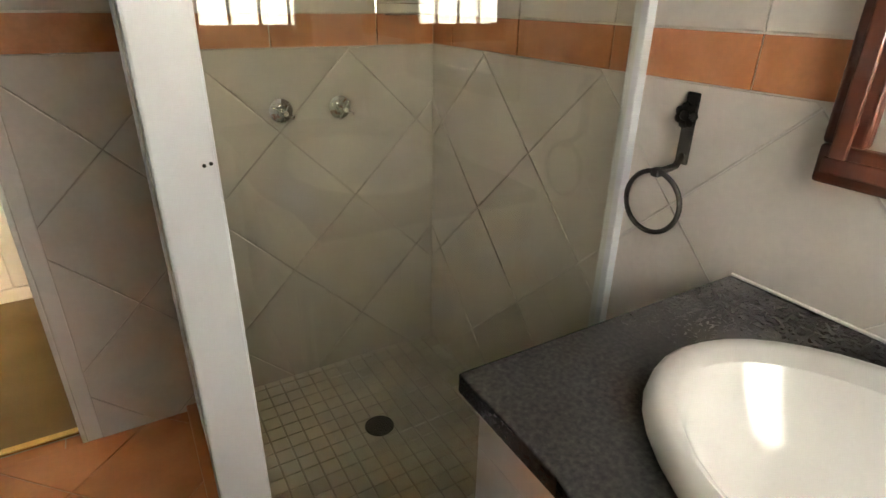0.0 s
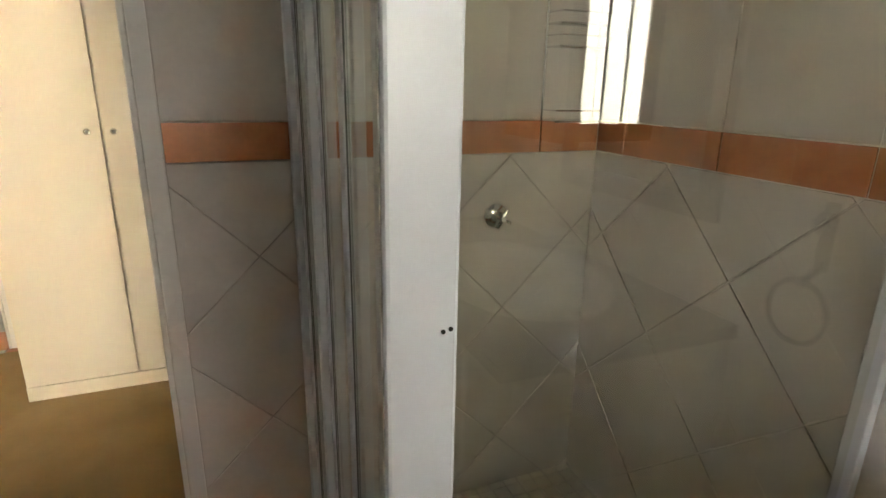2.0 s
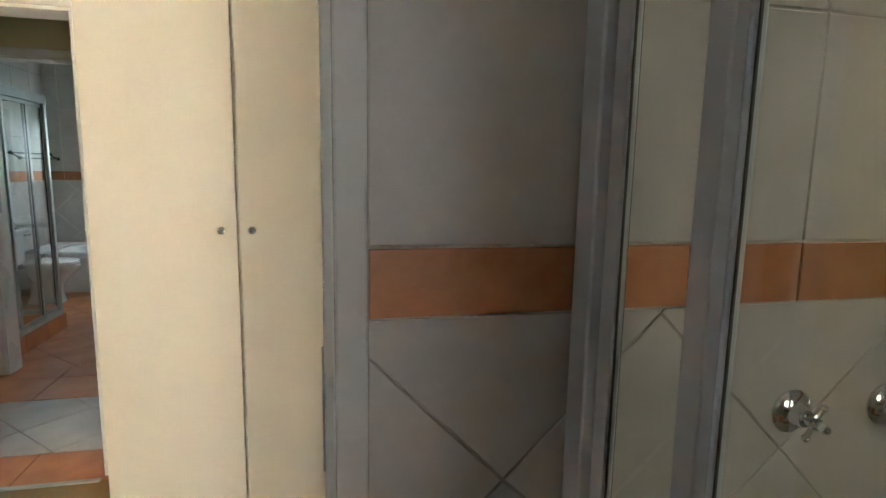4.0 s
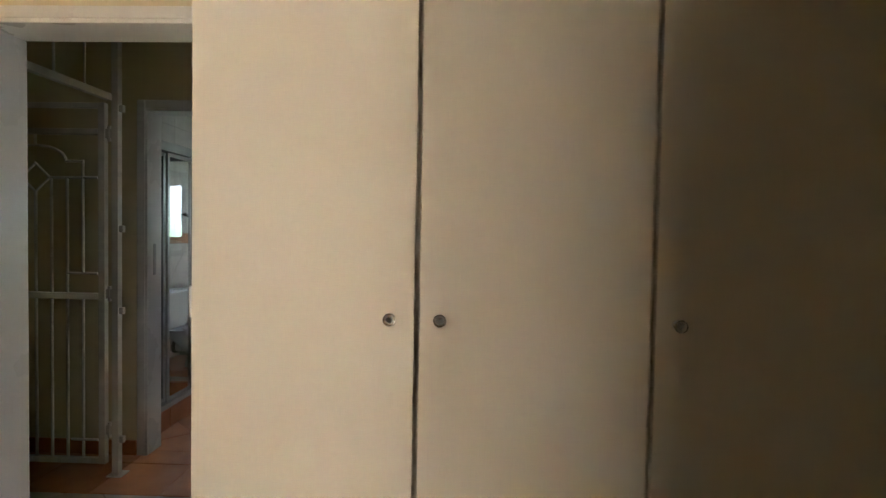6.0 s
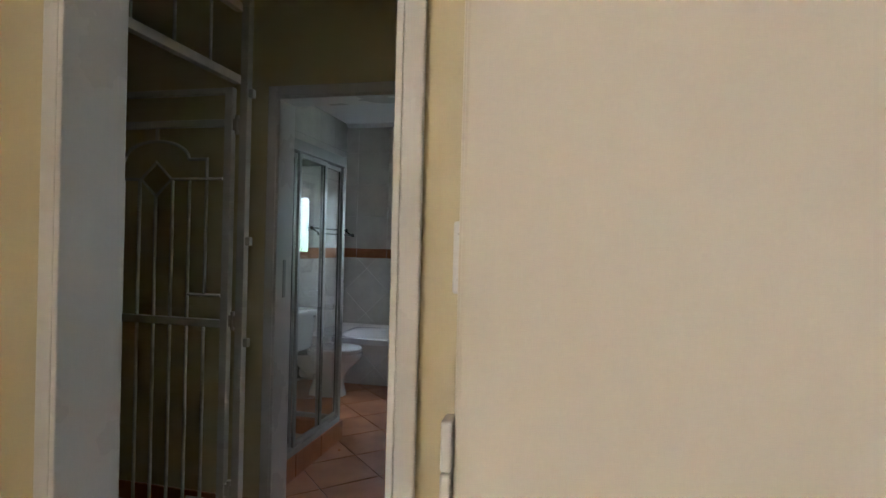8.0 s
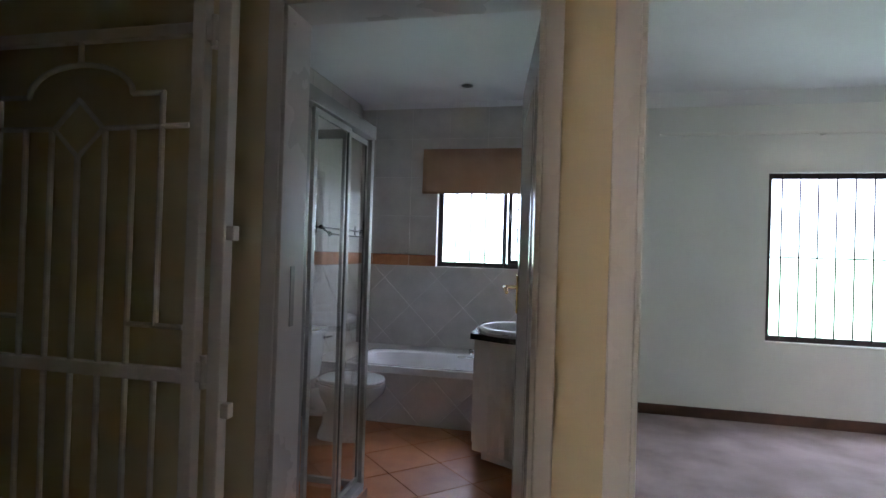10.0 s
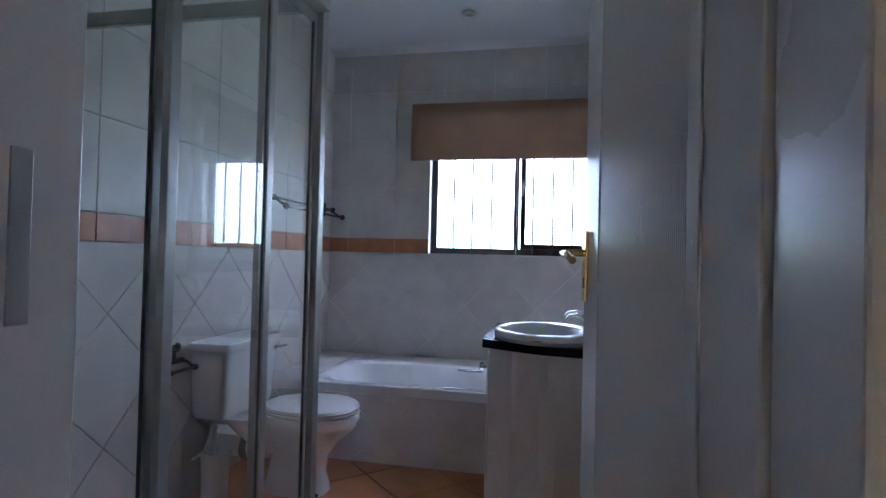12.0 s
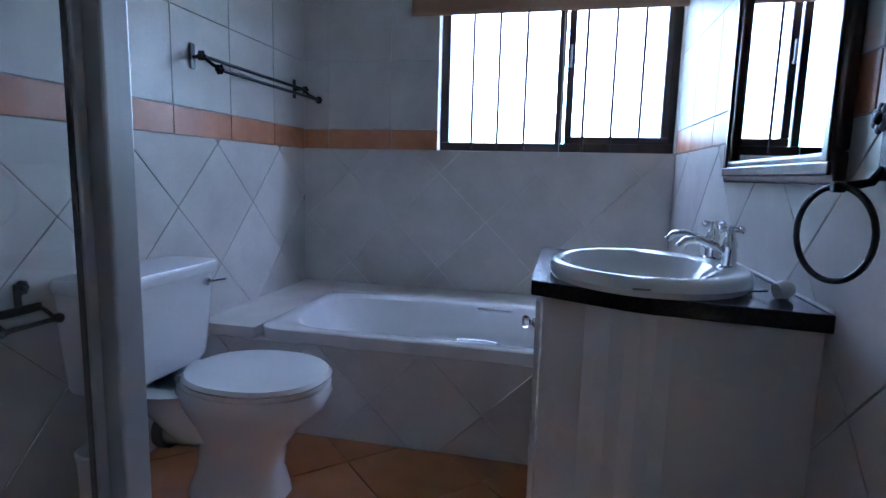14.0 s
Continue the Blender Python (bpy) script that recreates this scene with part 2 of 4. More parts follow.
w_dress_e = wall("wall_dressing_end", "y", 2.12, 3.81, RW, 0.84, 0, CEIL, M["cream"], "cream painted wall")
# unseen west end, from x = -4.7, added to keep daylight out
w_dress_n = wall("wall_dressing", "x", -5.3, 0.84, 3.81, 3.95, 0, CEIL, M["cream"], "cream painted wall with doorway to hall", [DOOR_A])
w_bed_w = wall("wall_bedroom_window", "y", -0.52, 3.81, -3.42, -3.3, 0, CEIL, M["cream"], "cream painted wall with large window", [(-0.1, 1.0, 0.6, 2.2)])
w_bed_s = wall("wall_bedroom", "x", -3.42, -1.72, -0.52, -0.4, 0, CEIL, M["cream"], "cream painted bedroom wall")
w_hall_n = wall("wall_hall", "x", -5.3, 1.6, 5.19, 5.31, 0, CEIL, M["cream"], "cream painted hall wall with two doorways", [DOOR_B, DOOR_C])
w_hall_e = wall("wall_hall_end", "y", 3.95, 5.19, 0.72, 0.84, 0, CEIL, M["cream"], "cream painted hall end wall")
w_corr_w = wall("wall_corridor_end", "y", 3.95, 5.19, -5.3, -5.18, 0, CEIL, M["cream"], "cream painted end of dim corridor")
w_bl = wall("wall_bathroom_left", "y", 5.31, BF - 0.003, BL - 0.12, BL + 0.003, 0, CEIL, M["grout"], "tiled bathroom wall behind toilet")
w_br = wall("wall_bathroom_right", "y", 5.31, BF - 0.003, BR - 0.003, BR + 0.10, 0, CEIL, M["grout"], "tiled bathroom wall behind mirror")
w_bf = wall("wall_bathroom_window", "x", BL - 0.12, BR + 0.12, BF - 0.003, BF + 0.14, 0, CEIL, M["grout_pale"], "tiled bathroom wall with barred window", [WIN_B])
w_cf = wall("wall_spare_window", "x", BR + 0.12, 1.6, 8.57, 8.71, 0, CEIL, M["white"], "off-white wall with barred window", [WIN_C])
w_cr = wall("wall_spare_side", "y", 5.31, 8.57, 1.48, 1.6, 0, CEIL, M["white"], "off-white painted wall")
w_cl = wall("wall_spare_left", "y", 5.31, 8.57, BR + 0.102, BR + 0.14, 0, CEIL, M["white"], "off-white painted wall")


def slab(name, lo, hi, material, label, category):
    return tagged(part(name, box(lo, hi), material), label, category, kind="structure")


f_a = slab("floor_bathroom", (-1.72, -0.52, -0.1), (0.84, 2.06, -0.006), M["grout"], "terracotta tiled bathroom floor", "floor")
f_bed = slab("floor_carpet", (-4.7, 2.06, -0.1), (0.84, 3.74, 0.006), M["carpet"], "brown cut-pile carpet floor", "floor")
f_bed2 = slab("floor_bedroom", (-4.7, -3.52, -0.1), (-1.72, 2.06, 0.006), M["carpet"], "brown cut-pile carpet bedroom floor", "floor")
f_hall = slab("floor_hall", (-5.3, 3.74, -0.1), (1.6, 5.25, -0.006), M["grout"], "hall floor of white tiles with terracotta border", "floor")
f_b = slab("floor_bathroom_two", (BL - 0.12, 5.25, -0.1), (BR + 0.1, BF, -0.006), M["grout"], "diagonal terracotta tiled bathroom floor", "floor")
f_c = slab("floor_spare_room", (BR + 0.102, 5.25, -0.1), (1.6, 8.71, 0.0), M["pale_carpet"], "pale carpeted spare room floor", "floor")
for nm, x0, x1, y0, y1, lb in (
        ("ceiling_one", -4.7, 0.84, -3.52, 3.95, "white painted ceiling"),
        ("ceiling_hall", -5.3, 1.6, 3.95, 5.19, "dim cream-white hall ceiling"),
        ("ceiling_bathroom", BL - 0.12, BR + 0.12, 5.19, BF + 0.14, "white bathroom ceiling with downlights"),
        ("ceiling_spare", BR + 0.12, 1.6, 5.19, 8.71, "white painted ceiling")):
    slab(nm, (x0, y0, CEIL), (x1, y1, CEIL + 0.1), M["ceiling"], lb, "ceiling")
# unseen slab, added above the ceilings so that no daylight leaks in
slab("roof_slab", (-5.3, -3.6, CEIL + 0.1), (1.6, BF + 0.2, CEIL + 0.2), M["ceiling"], "unseen flat slab added over the ceilings to keep daylight out", "roof")
# corridor beyond the gate is closed to the north by the hall wall; earth around the house
tagged(part("ground", box((-300, -300, -0.4), (300, 300, -0.12)), mat("earth", (0.10, 0.11, 0.05), 0.95, vary=0.3, scale=0.6, fine=8, bump=0.3)),
       "grassy earth around the house", "ground", kind="structure")
for nm, lo, hi, mt in (
        ("backdrop", (-6, 10.0, -0.1), (4, 10.05, 8.0), glow("garden_glow", (0.15, 0.23, 0.16), (0.76, 0.87, 1.0), 1.2, 2.3, 46.0)),
        ("backdrop_south", (-3, -1.65, -0.1), (2.5, -1.6, 4.2), glow("yard_glow", (0.95, 0.88, 0.70), (1.0, 0.97, 0.92), 0.9, 2.2, 41.0)),
        ("backdrop_west", (-4.95, -5.0, -0.1), (-4.9, 3.7, 4.2), glow("lawn_glow", (1.0, 0.83, 0.55), (1.0, 0.93, 0.82), 0.9, 2.2, 150.0))):
    tagged(part(nm, box(lo, hi), mt), "bright overexposed daylight outside the window", "backdrop", kind="structure")


# ---- doorway frames ----
def door_frame(name, hole, y0, y1, label, width=0.055, proud=0.014, strike=None, mt="gloss"):
    """A painted frame round an opening in a wall that runs along x."""
    x0, x1, _, z1 = hole
    f = thing(name, pose((x0 + x1) / 2, (y0 + y1) / 2, 0), label, "door frame", kind="structure")
    cx, cy = (x0 + x1) / 2, (y0 + y1) / 2
    h, d = (x1 - x0) / 2, (y1 - y0) / 2
    for s in (-1, 1):
        a, b = sorted((s * (h - 0.012), s * (h + 0.002)))
        part("jamb", box((a, -d - proud, 0), (b, d + proud, z1 - 0.012), 0.003), M[mt], f)
        a, b = sorted((s * (h + 0.002), s * (h + width)))
        for e in (-1, 1):
            q, r = sorted((e * (d + 0.0015), e * (d + proud)))
            part("architrave", box((a, q, 0), (b, r, z1 + width), 0.004), M[mt], f)
        if strike and strike[0] == s:
            k = s * (h - 0.012)
            part("strike_plate", box((min(k, k - s * 0.003), -0.012, strike[1] - 0.09), (max(k, k - s * 0.003), 0.012, strike[1] + 0.09), 0.001), M["alu"], f, "worn steel strike plate")
    part("head", box((-h - 0.002, -d - proud, z1 - 0.012), (h + 0.002, d + proud, z1 + 0.002), 0.003), M[mt], f)
    for e in (-1, 1):
        q, r = sorted((e * (d + 0.0015), e * (d + proud)))
        part("architrave", box((-h - 0.002, q, z1 + 0.002), (h + 0.002, r, z1 + width), 0.004), M[mt], f)
    return f


door_frame("door_1", DOOR_T, TW + 0.003, 2.12, "white painted frame of the bathroom doorway", 0.045, 0.008, (1, 1.02))
door_frame("door_2", DOOR_A, 3.81, 3.95, "white painted frame of the hall doorway", 0.042, 0.016, (1, 1.135))
door_frame("door_3", DOOR_B, 5.19, 5.31, "white painted frame of the second bathroom doorway", 0.05, 0.014, (-1, 1.13))
door_frame("door_4", DOOR_C, 5.19, 5.31, "white painted frame of the spare room doorway", 0.065, 0.016, None)
tagged(part("threshold_strip", box((-1.32, 2.045, 0.004), (-0.54, 2.075, 0.014), 0.004), M["brass"]), "thin metal carpet edge strip in the doorway", "trim", kind="structure")
tagged(part("threshold_strip", box((-2.22, 3.735, 0.004), (-1.50, 3.76, 0.014), 0.004), M["alu"]), "thin metal carpet edge strip in the doorway", "trim", kind="structure")


# ---- windows with burglar bars ----
def window(name, m, w, h, sashes, bars, label, rail=None, frame_w=0.045):
    """Local: x along the wall from 0 to w, y outward, z up from the sill."""
    f = thing(name, m, label, "window", kind="structure")
    fr = box((0, 0.05, 0), (w, 0.09, frame_w), 0.004)
    box((0, 0.05, h - frame_w), (w, 0.09, h), 0.004, bm=fr)
    box((0, 0.05, frame_w), (frame_w, 0.09, h - frame_w), 0.004, bm=fr)
    box((w - frame_w, 0.05, frame_w), (w, 0.09, h - frame_w), 0.004, bm=fr)
    part("window_frame", fr, M["bronze"], f)
    for a, b, opens in sashes:
        if a > 0.01:
            part("mullion", box((a - 0.018, 0.048, frame_w), (a + 0.018, 0.092, h - frame_w), 0.004), M["bronze"], f)
        p0, p1 = a + 0.02, b - 0.02
        inset = frame_w
        if opens:
            s = None
            for lo, hi in (((p0 + .01, .045, frame_w), (p1 - .01, .085, frame_w + .035)), ((p0 + .01, .045, h - frame_w - .035), (p1 - .01, .085, h - frame_w)),
                           ((p0 + .01, .045, frame_w + .035), (p0 + .045, .085, h - frame_w - .035)), ((p1 - .045, .045, frame_w + .035), (p1 - .01, .085, h - frame_w - .035))):
                s = box(lo, hi, 0.004, bm=s)
            sash = part("sash", s, M["bronze"], f)
            hd = rod((p0 + 0.025, 0.035, h * 0.5), (p0 + 0.025, 0.035, h * 0.5 + 0.1), 0.006)
            rod((p0 + 0.025, 0.05, h * 0.5), (p0 + 0.025, 0.03, h * 0.5), 0.008, bm=hd)
            part("handle", hd, M["alu"], sash)
        g = part("pane", box((p0, 0.064, inset), (p1, 0.068, h - inset)), M["clear"], f)
        g.visible_shadow = False
    for x in bars:
        part("bar", rod((x, 0.02, 0.012), (x, 0.02, h - 0.005), 0.0068, 8), M["bronze"], f)
    for z in rail or ():
        part("bar", rod((0.0, 0.012, z), (w, 0.012, z), 0.006, 8), M["bronze"], f)
    part("window_sill", box((0.0, -0.012, -0.018), (w, 0.05, -0.002), 0.004), M["gloss"], f)
    return f


wb = WIN_B[1] - WIN_B[0]
window("window_1", pose(WIN_B[0], BF + 0.01, WIN_B[2]), wb, WIN_B[3] - WIN_B[2], [(0, 0.613, False), (0.613, wb, True)],
       [0.173, 0.306, 0.442, 0.731, 0.866, 0.998], "dark bronze casement window with burglar bars")
wa = WIN_A[1] - WIN_A[0]
window("window_2", pose(WIN_A[1], -0.41, WIN_A[2], 0, 0, 180), wa, WIN_A[3] - WIN_A[2], [(0, wa, True)],
       [0.1, 0.215, 0.33, 0.445, 0.56], "dark bronze bathroom window with burglar bars")
wc = WIN_C[1] - WIN_C[0]
window("window_3", pose(WIN_C[0], 8.58, WIN_C[2]), wc, WIN_C[3] - WIN_C[2], [(0, 1.0, False), (1.0, wc, True)],
       [0.108 + 0.129 * i for i in range(11)], "tall dark window with burglar bars", rail=(0.675,))
window("window_4", pose(-3.31, -0.1, 0.6, 0, 0, 90), 1.1, 1.6, [(0, 0.55, False), (0.55, 1.1, True)],
       [0.13 * i for i in range(1, 9)], "large dark bedroom window with burglar bars")


# ---- first bathroom ----
def shower_a():
    x0, y0 = -0.20, 1.10                      # outer corner of the enclosure
    s = thing("shower_enclosure", pose(x0, y0, 0), "white framed glass shower enclosure with sliding door", "shower")
    # local: x to the basin wall, y to the tap wall
    w, d, H = RW - x0 - 0.008, TW - y0 - 0.008, 1.92
    part("corner_post", box((-0.024, -0.018, 0.03), (0.060, 0.012, H), 0.005), M["pvc"], s, "broad white corner post with screw holes")
    part("post_cap", box((-0.027, -0.008, 0.03), (-0.0242, 0.010, H), 0.0015), M["alu"], s)
    for hx, hz in ((0.041, 1.092), (0.050, 1.094)):
        part("screw_hole", rod((hx, -0.0195, hz), (hx, -0.0175, hz), 0.0028, 8), M["dark"], s)
    part("wall_channel", box((w - 0.024, -0.012, 0.03), (w, 0.028, H), 0.003), M["pvc"], s)
    part("bottom_rail", box((0.060, -0.012, 0.03), (w - 0.024, 0.026, 0.055), 0.003), M["pvc"], s)
    part("top_rail", box((0.060, -0.012, H - 0.045), (w - 0.024, 0.026, H), 0.003), M["pvc"], s)
    g = part("glass_panel", box((0.05, 0.004, 0.05), (w - 0.02, 0.010, H - 0.04)), M["glass"], s, "clear fixed glass panel")
    g.visible_shadow = False
    # door side along y
    part("wall_channel", box((-0.012, d - 0.05, 0.03), (0.045, d, H), 0.004), M["pvc"], s)
    part("seal", box((0.038, d - 0.053, 0.06), (0.042, d - 0.0505, H - 0.04)), M["rubber"], s)
    part("bottom_track", box((-0.012, 0.06, 0.03), (0.05, d - 0.054, 0.065), 0.004), M["pvc"], s, "worn white bottom track")
    part("top_track", box((-0.012, 0.06, H - 0.05), (0.05, d - 0.054, H), 0.004), M["pvc"], s)
    for a, b, off in ((0.638, d - 0.0535, 0.012), (0.297, 0.672, 0.033), (0.02, 0.335, 0.012)):
        door = part("sliding_door", box((off - 0.009, a, 0.068), (off + 0.009, a + 0.034, H - 0.055), 0.003), M["pvc"], s)
        for lo, hi in (((off - 0.009, b - 0.034, 0.068), (off + 0.009, b, H - 0.055)), ((off - 0.009, a + 0.034, 0.068), (off + 0.009, b - 0.034, 0.1)),
                       ((off - 0.009, a + 0.034, H - 0.085), (off + 0.009, b - 0.034, H - 0.055))):
            part("stile", box(lo, hi, 0.003), M["pvc"], door)
        for yy in (a + 0.0343, b - 0.0365):
            part("seal", box((off - 0.0055, yy, 0.1), (off - 0.0028, yy + 0.0022, H - 0.085)), M["rubber"], door)
        p = part("pane", box((off - 0.0025, a + 0.03, 0.095), (off + 0.0025, b - 0.03, H - 0.08)), M["glass"], door)
        p.visible_shadow = False
    return s


shower_a()
tagged(part("shower_curb", box((-0.245, 1.085, 0.0), (-0.16, 1.992, 0.03), 0.006), M["terra"]), "low tiled shower curb", "curb", kind="structure")
tagged(part("shower_curb", box((-0.16, 1.085, 0.0), (0.712, 1.14, 0.03), 0.006), M["terra"]), "low tiled shower curb", "curb", kind="structure")
tray = tagged(part("shower_floor", box((-0.16, 1.14, 0.0), (RW - 0.006, TW - 0.006, 0.012)), M["grout"]), "cream mosaic tiled shower floor", "shower floor", kind="structure")


def floor_drain(m):
    d = thing("floor_drain", m, "round dark metal shower drain grate", "drain")
    part("ring", lathe([(0.03, 0), (0.046, 0), (0.048, 0.003), (0.044, 0.0045), (0.03, 0.004)]), M["iron"], d, smooth=True)
    part("plate", lathe([(0.001, 0.0), (0.038, 0.0), (0.038, 0.003), (0.001, 0.0035)]), M["iron"], d)
    for r, k in ((0.012, 6), (0.025, 12)):
        for i in range(k):
            a = 2 * math.pi * i / k
            part("slot", rod((r * math.cos(a), r * math.sin(a), 0.0032), (r * math.cos(a), r * math.sin(a), 0.0046), 0.0035, 6), M["dark"], d)


floor_drain(pose(0.294, 1.590, 0.0175))


def cross_handle(parent, c, axis_bm=None):
    """Four-armed tap handle that faces -y in local space."""
    x, y, z = c
    bm = rod((x, y + 0.004, z), (x, y - 0.018, z), 0.009, 12)
    for i in range(4):
        a = math.pi / 4 + i * math.pi / 2 + 0.25
        e = (x + 0.027 * math.cos(a), y - 0.010, z + 0.027 * math.sin(a))
        rod((x, y - 0.010, z), e, 0.0042, 8, bm)
        ball(e, 0.0065, bm, seg=10)
    h = part("handle", bm, M["chrome"], parent, smooth=True)
    part("cap", rod((x, y - 0.018, z), (x, y - 0.022, z), 0.0075, 14), M["porcelain"], h)


def wall_tap(m, group):
    t = thing("shower_tap", m, "chrome cross-handle shower tap on tiled wall", "tap", group)
    flange = turned(lathe([(0.001, 0), (0.036, 0), (0.037, 0.004), (0.032, 0.010), (0.018, 0.014), (0.014, 0.030), (0.001, 0.031)]), Matrix.Rotation(radians(90), 4, "X"))
    part("flange", flange, M["chrome"], t, smooth=True)
    cross_handle(t, (0, -0.035, 0))
    return t


tp = wall_tap(pose(0.183, TW - 0.009, 0.988), "shower taps")
copy_thing(tp, pose(0.371, TW - 0.009, 0.985))


def caddy(m):
    c = thing("shower_caddy", m, "tall chrome wire shower caddy on the wall", "shower caddy")
    w, h, d = 0.175, 0.62, 0.07
    fr = tube([(0, 0, h), (0, 0, 0), (w, 0, 0), (w, 0, h), (0, 0, h)], 0.0035, 8)
    part("frame", fr, M["chrome"], c, smooth=True)
    for z in (0.0, 0.2, 0.26, 0.5):
        sh = part("shelf", tube([(0, 0, z), (0, -d, z), (w, -d, z), (w, 0, z)], 0.003, 8), M["chrome"], c, smooth=True)
        part("rail", tube([(0, -0.002, z + 0.03), (0, -d, z + 0.03), (w, -d, z + 0.03), (w, -0.002, z + 0.03)], 0.002, 6), M["chrome"], sh)
        for i in range(1, 5):
            part("wire", rod((0, -d * i / 5, z), (w, -d * i / 5, z), 0.0017, 6), M["chrome"], sh)


caddy(pose(0.505, TW - 0.014, 1.262))


def flower(bm, c, r, n, axis):
    """A rosette of petals about c that faces along axis."""
    q = Vector(axis).to_track_quat("Z", "Y").to_matrix().to_4x4()
    b2 = ball((0, 0, 0.004), r * 0.42, squash=(1, 1, 0.7), seg=10)
    for i in range(n):
        a = 2 * math.pi * i / n
        ball((r * 0.62 * math.cos(a), r * 0.62 * math.sin(a), 0), r * 0.38, b2, squash=(1, 1, 0.5), seg=8)
    return merge(bm, turned(b2, Matrix.Translation(c) @ q))


def towel_ring(m, tilt, R=0.078):
    """Local: the wall is x = 0, the ring stands off towards -x."""
    t = thing("towel_ring", m, "black wrought iron towel ring with flower rosette", "towel ring", "towel rings")
    part("back_plate", box((-0.006, -0.014, -0.07), (0, 0.014, 0.07), 0.003), M["iron"], t)
    part("rosette", flower(None, (-0.016, 0, 0.028), 0.026, 7, (-1, 0, 0)), M["iron"], t, "flower-shaped iron rosette", smooth=True)
    part("arm", tube([(-0.003, 0, -0.05), (-0.018, 0.0, -0.072), (-0.042, 0.004, -0.078), (-0.062, 0.008, -0.08)], 0.0075, 8), M["iron"], t, smooth=True)
    part("eye", box((-0.07, -0.001, -0.09), (-0.05, 0.017, -0.072), 0.004), M["iron"], t)
    c = Vector((-0.06, 0.008, -0.08 - R))
    u = Vector((math.sin(tilt), math.cos(tilt), 0))
    part("ring", tube([c + R * (math.cos(a) * u + math.sin(a) * Vector((0, 0, 1))) for a in (2 * math.pi * i / 40 for i in range(40))], 0.0052, 10, closed=True), M["iron"], t, smooth=True)
    return t


towel_ring(pose(RW - 0.009, 0.965, 1.082), -0.05, 0.063)


def mirror_thing(m, w, h):
    """Local: the wall is x = 0, the glass faces -x, y from 0 to w, z from 0 to h."""
    t = thing("wall_mirror", m, "wall mirror in moulded dark mahogany frame", "mirror", "basin mirrors")
    F = 0.062
    for nm, lo, hi in (("frame_bottom", (0, 0), (w, F)), ("frame_top", (0, h - F), (w, h)), ("frame_side", (0, F), (F, h - F)), ("frame_side", (w - F, F), (w, h - F))):
        f = part(nm, box((-0.024, lo[0], lo[1]), (-0.002, hi[0], hi[1]), 0.007, 3), M["mahogany"], t)
        horiz = nm in ("frame_bottom", "frame_top")
        a = 0.018
        if horiz:
            part("bead", box((-0.032, lo[0] + 0.012, lo[1] + a), (-0.0245, hi[0] - 0.012, hi[1] - a), 0.0035, 3), M["mahogany"], f)
        else:
            part("bead", box((-0.032, lo[0] + a, lo[1] - 0.02), (-0.0245, hi[0] - a, hi[1] + 0.02), 0.0035, 3), M["mahogany"], f)
    part("mirror_glass", box((-0.012, F - 0.004, F - 0.004), (-0.008, w - F + 0.004, h - F + 0.004)), M["mirror"], t, "clear silvered glass")
    return t


mirror_thing(pose(RW - 0.006, 0.066, 1.05), 0.65, 0.86)


def plate(poly, hole, z0, z1):
    """A flat slab with an oval hole through it."""
    bm = bmesh.new()
    edges = []
    for loop in (poly, [(p[0], p[1]) for p in hole]):
        vs = [bm.verts.new((x, y, z0)) for x, y in loop]
        edges += [bm.edges.new((a, b)) for a, b in zip(vs, vs[1:] + vs[:1])]
    bmesh.ops.triangle_fill(bm, use_beauty=True, use_dissolve=False, edges=edges)
    ex = bmesh.ops.extrude_face_region(bm, geom=bm.faces[:])
    bmesh.ops.translate(bm, vec=(0, 0, z1 - z0), verts=[g for g in ex["geom"] if isinstance(g, bmesh.types.BMVert)])
    bmesh.ops.recalc_face_normals(bm, faces=bm.faces)
    rim = [e for e in bm.edges if len(e.link_faces) == 2 and e.calc_face_angle(0) > 1.0]
    bmesh.ops.bevel(bm, geom=rim, offset=0.003, segments=2, affect="EDGES", profile=0.5)
    return bm


def basin(m, rx, ry, label):
    """Oval drop-in bowl; local z = 0 is the worktop, the taps stand at +x."""
    b = thing("wash_basin", m, label, "basin", "wash basins")
    rings = [oval(0, 0, 0.0, rx * 0.97, ry * 0.97), oval(0, 0, 0.014, rx * 1.0, ry * 1.0), oval(0, 0, 0.03, rx * 0.985, ry * 0.985), oval(0, 0, 0.038, rx * 0.95, ry * 0.95),
             oval(-0.01, 0, 0.040, rx * 0.86, ry * 0.88), oval(-0.022, 0, 0.034, rx * 0.76, ry * 0.82), oval(-0.026, 0, 0.01, rx * 0.70, ry * 0.77),
             oval(-0.026, 0, -0.045, rx * 0.58, ry * 0.66), oval(-0.026, 0, -0.085, rx * 0.38, ry * 0.44), oval(-0.026, 0, -0.10, rx * 0.12, ry * 0.1)]
    bowl = part("bowl", loft(rings, cap0=False), M["porcelain"], b, smooth=True)
    part("waste", turned(lathe([(0.001, 0), (0.022, 0), (0.022, 0.003), (0.001, 0.002)]), Matrix.Translation((-0.026, 0, -0.099))), M["chrome"], bowl)
    part("overflow", rod((rx * 0.66, 0, 0.0), (rx * 0.60, 0, -0.002), 0.01, 12), M["dark"], bowl)
    part("maker_mark", box((-rx * 0.25, -ry * 0.975 - 0.006, 0.016), (-rx * 0.1, -ry * 0.975, 0.020)), M["grout"], bowl, "small unreadable printed mark")
    return b


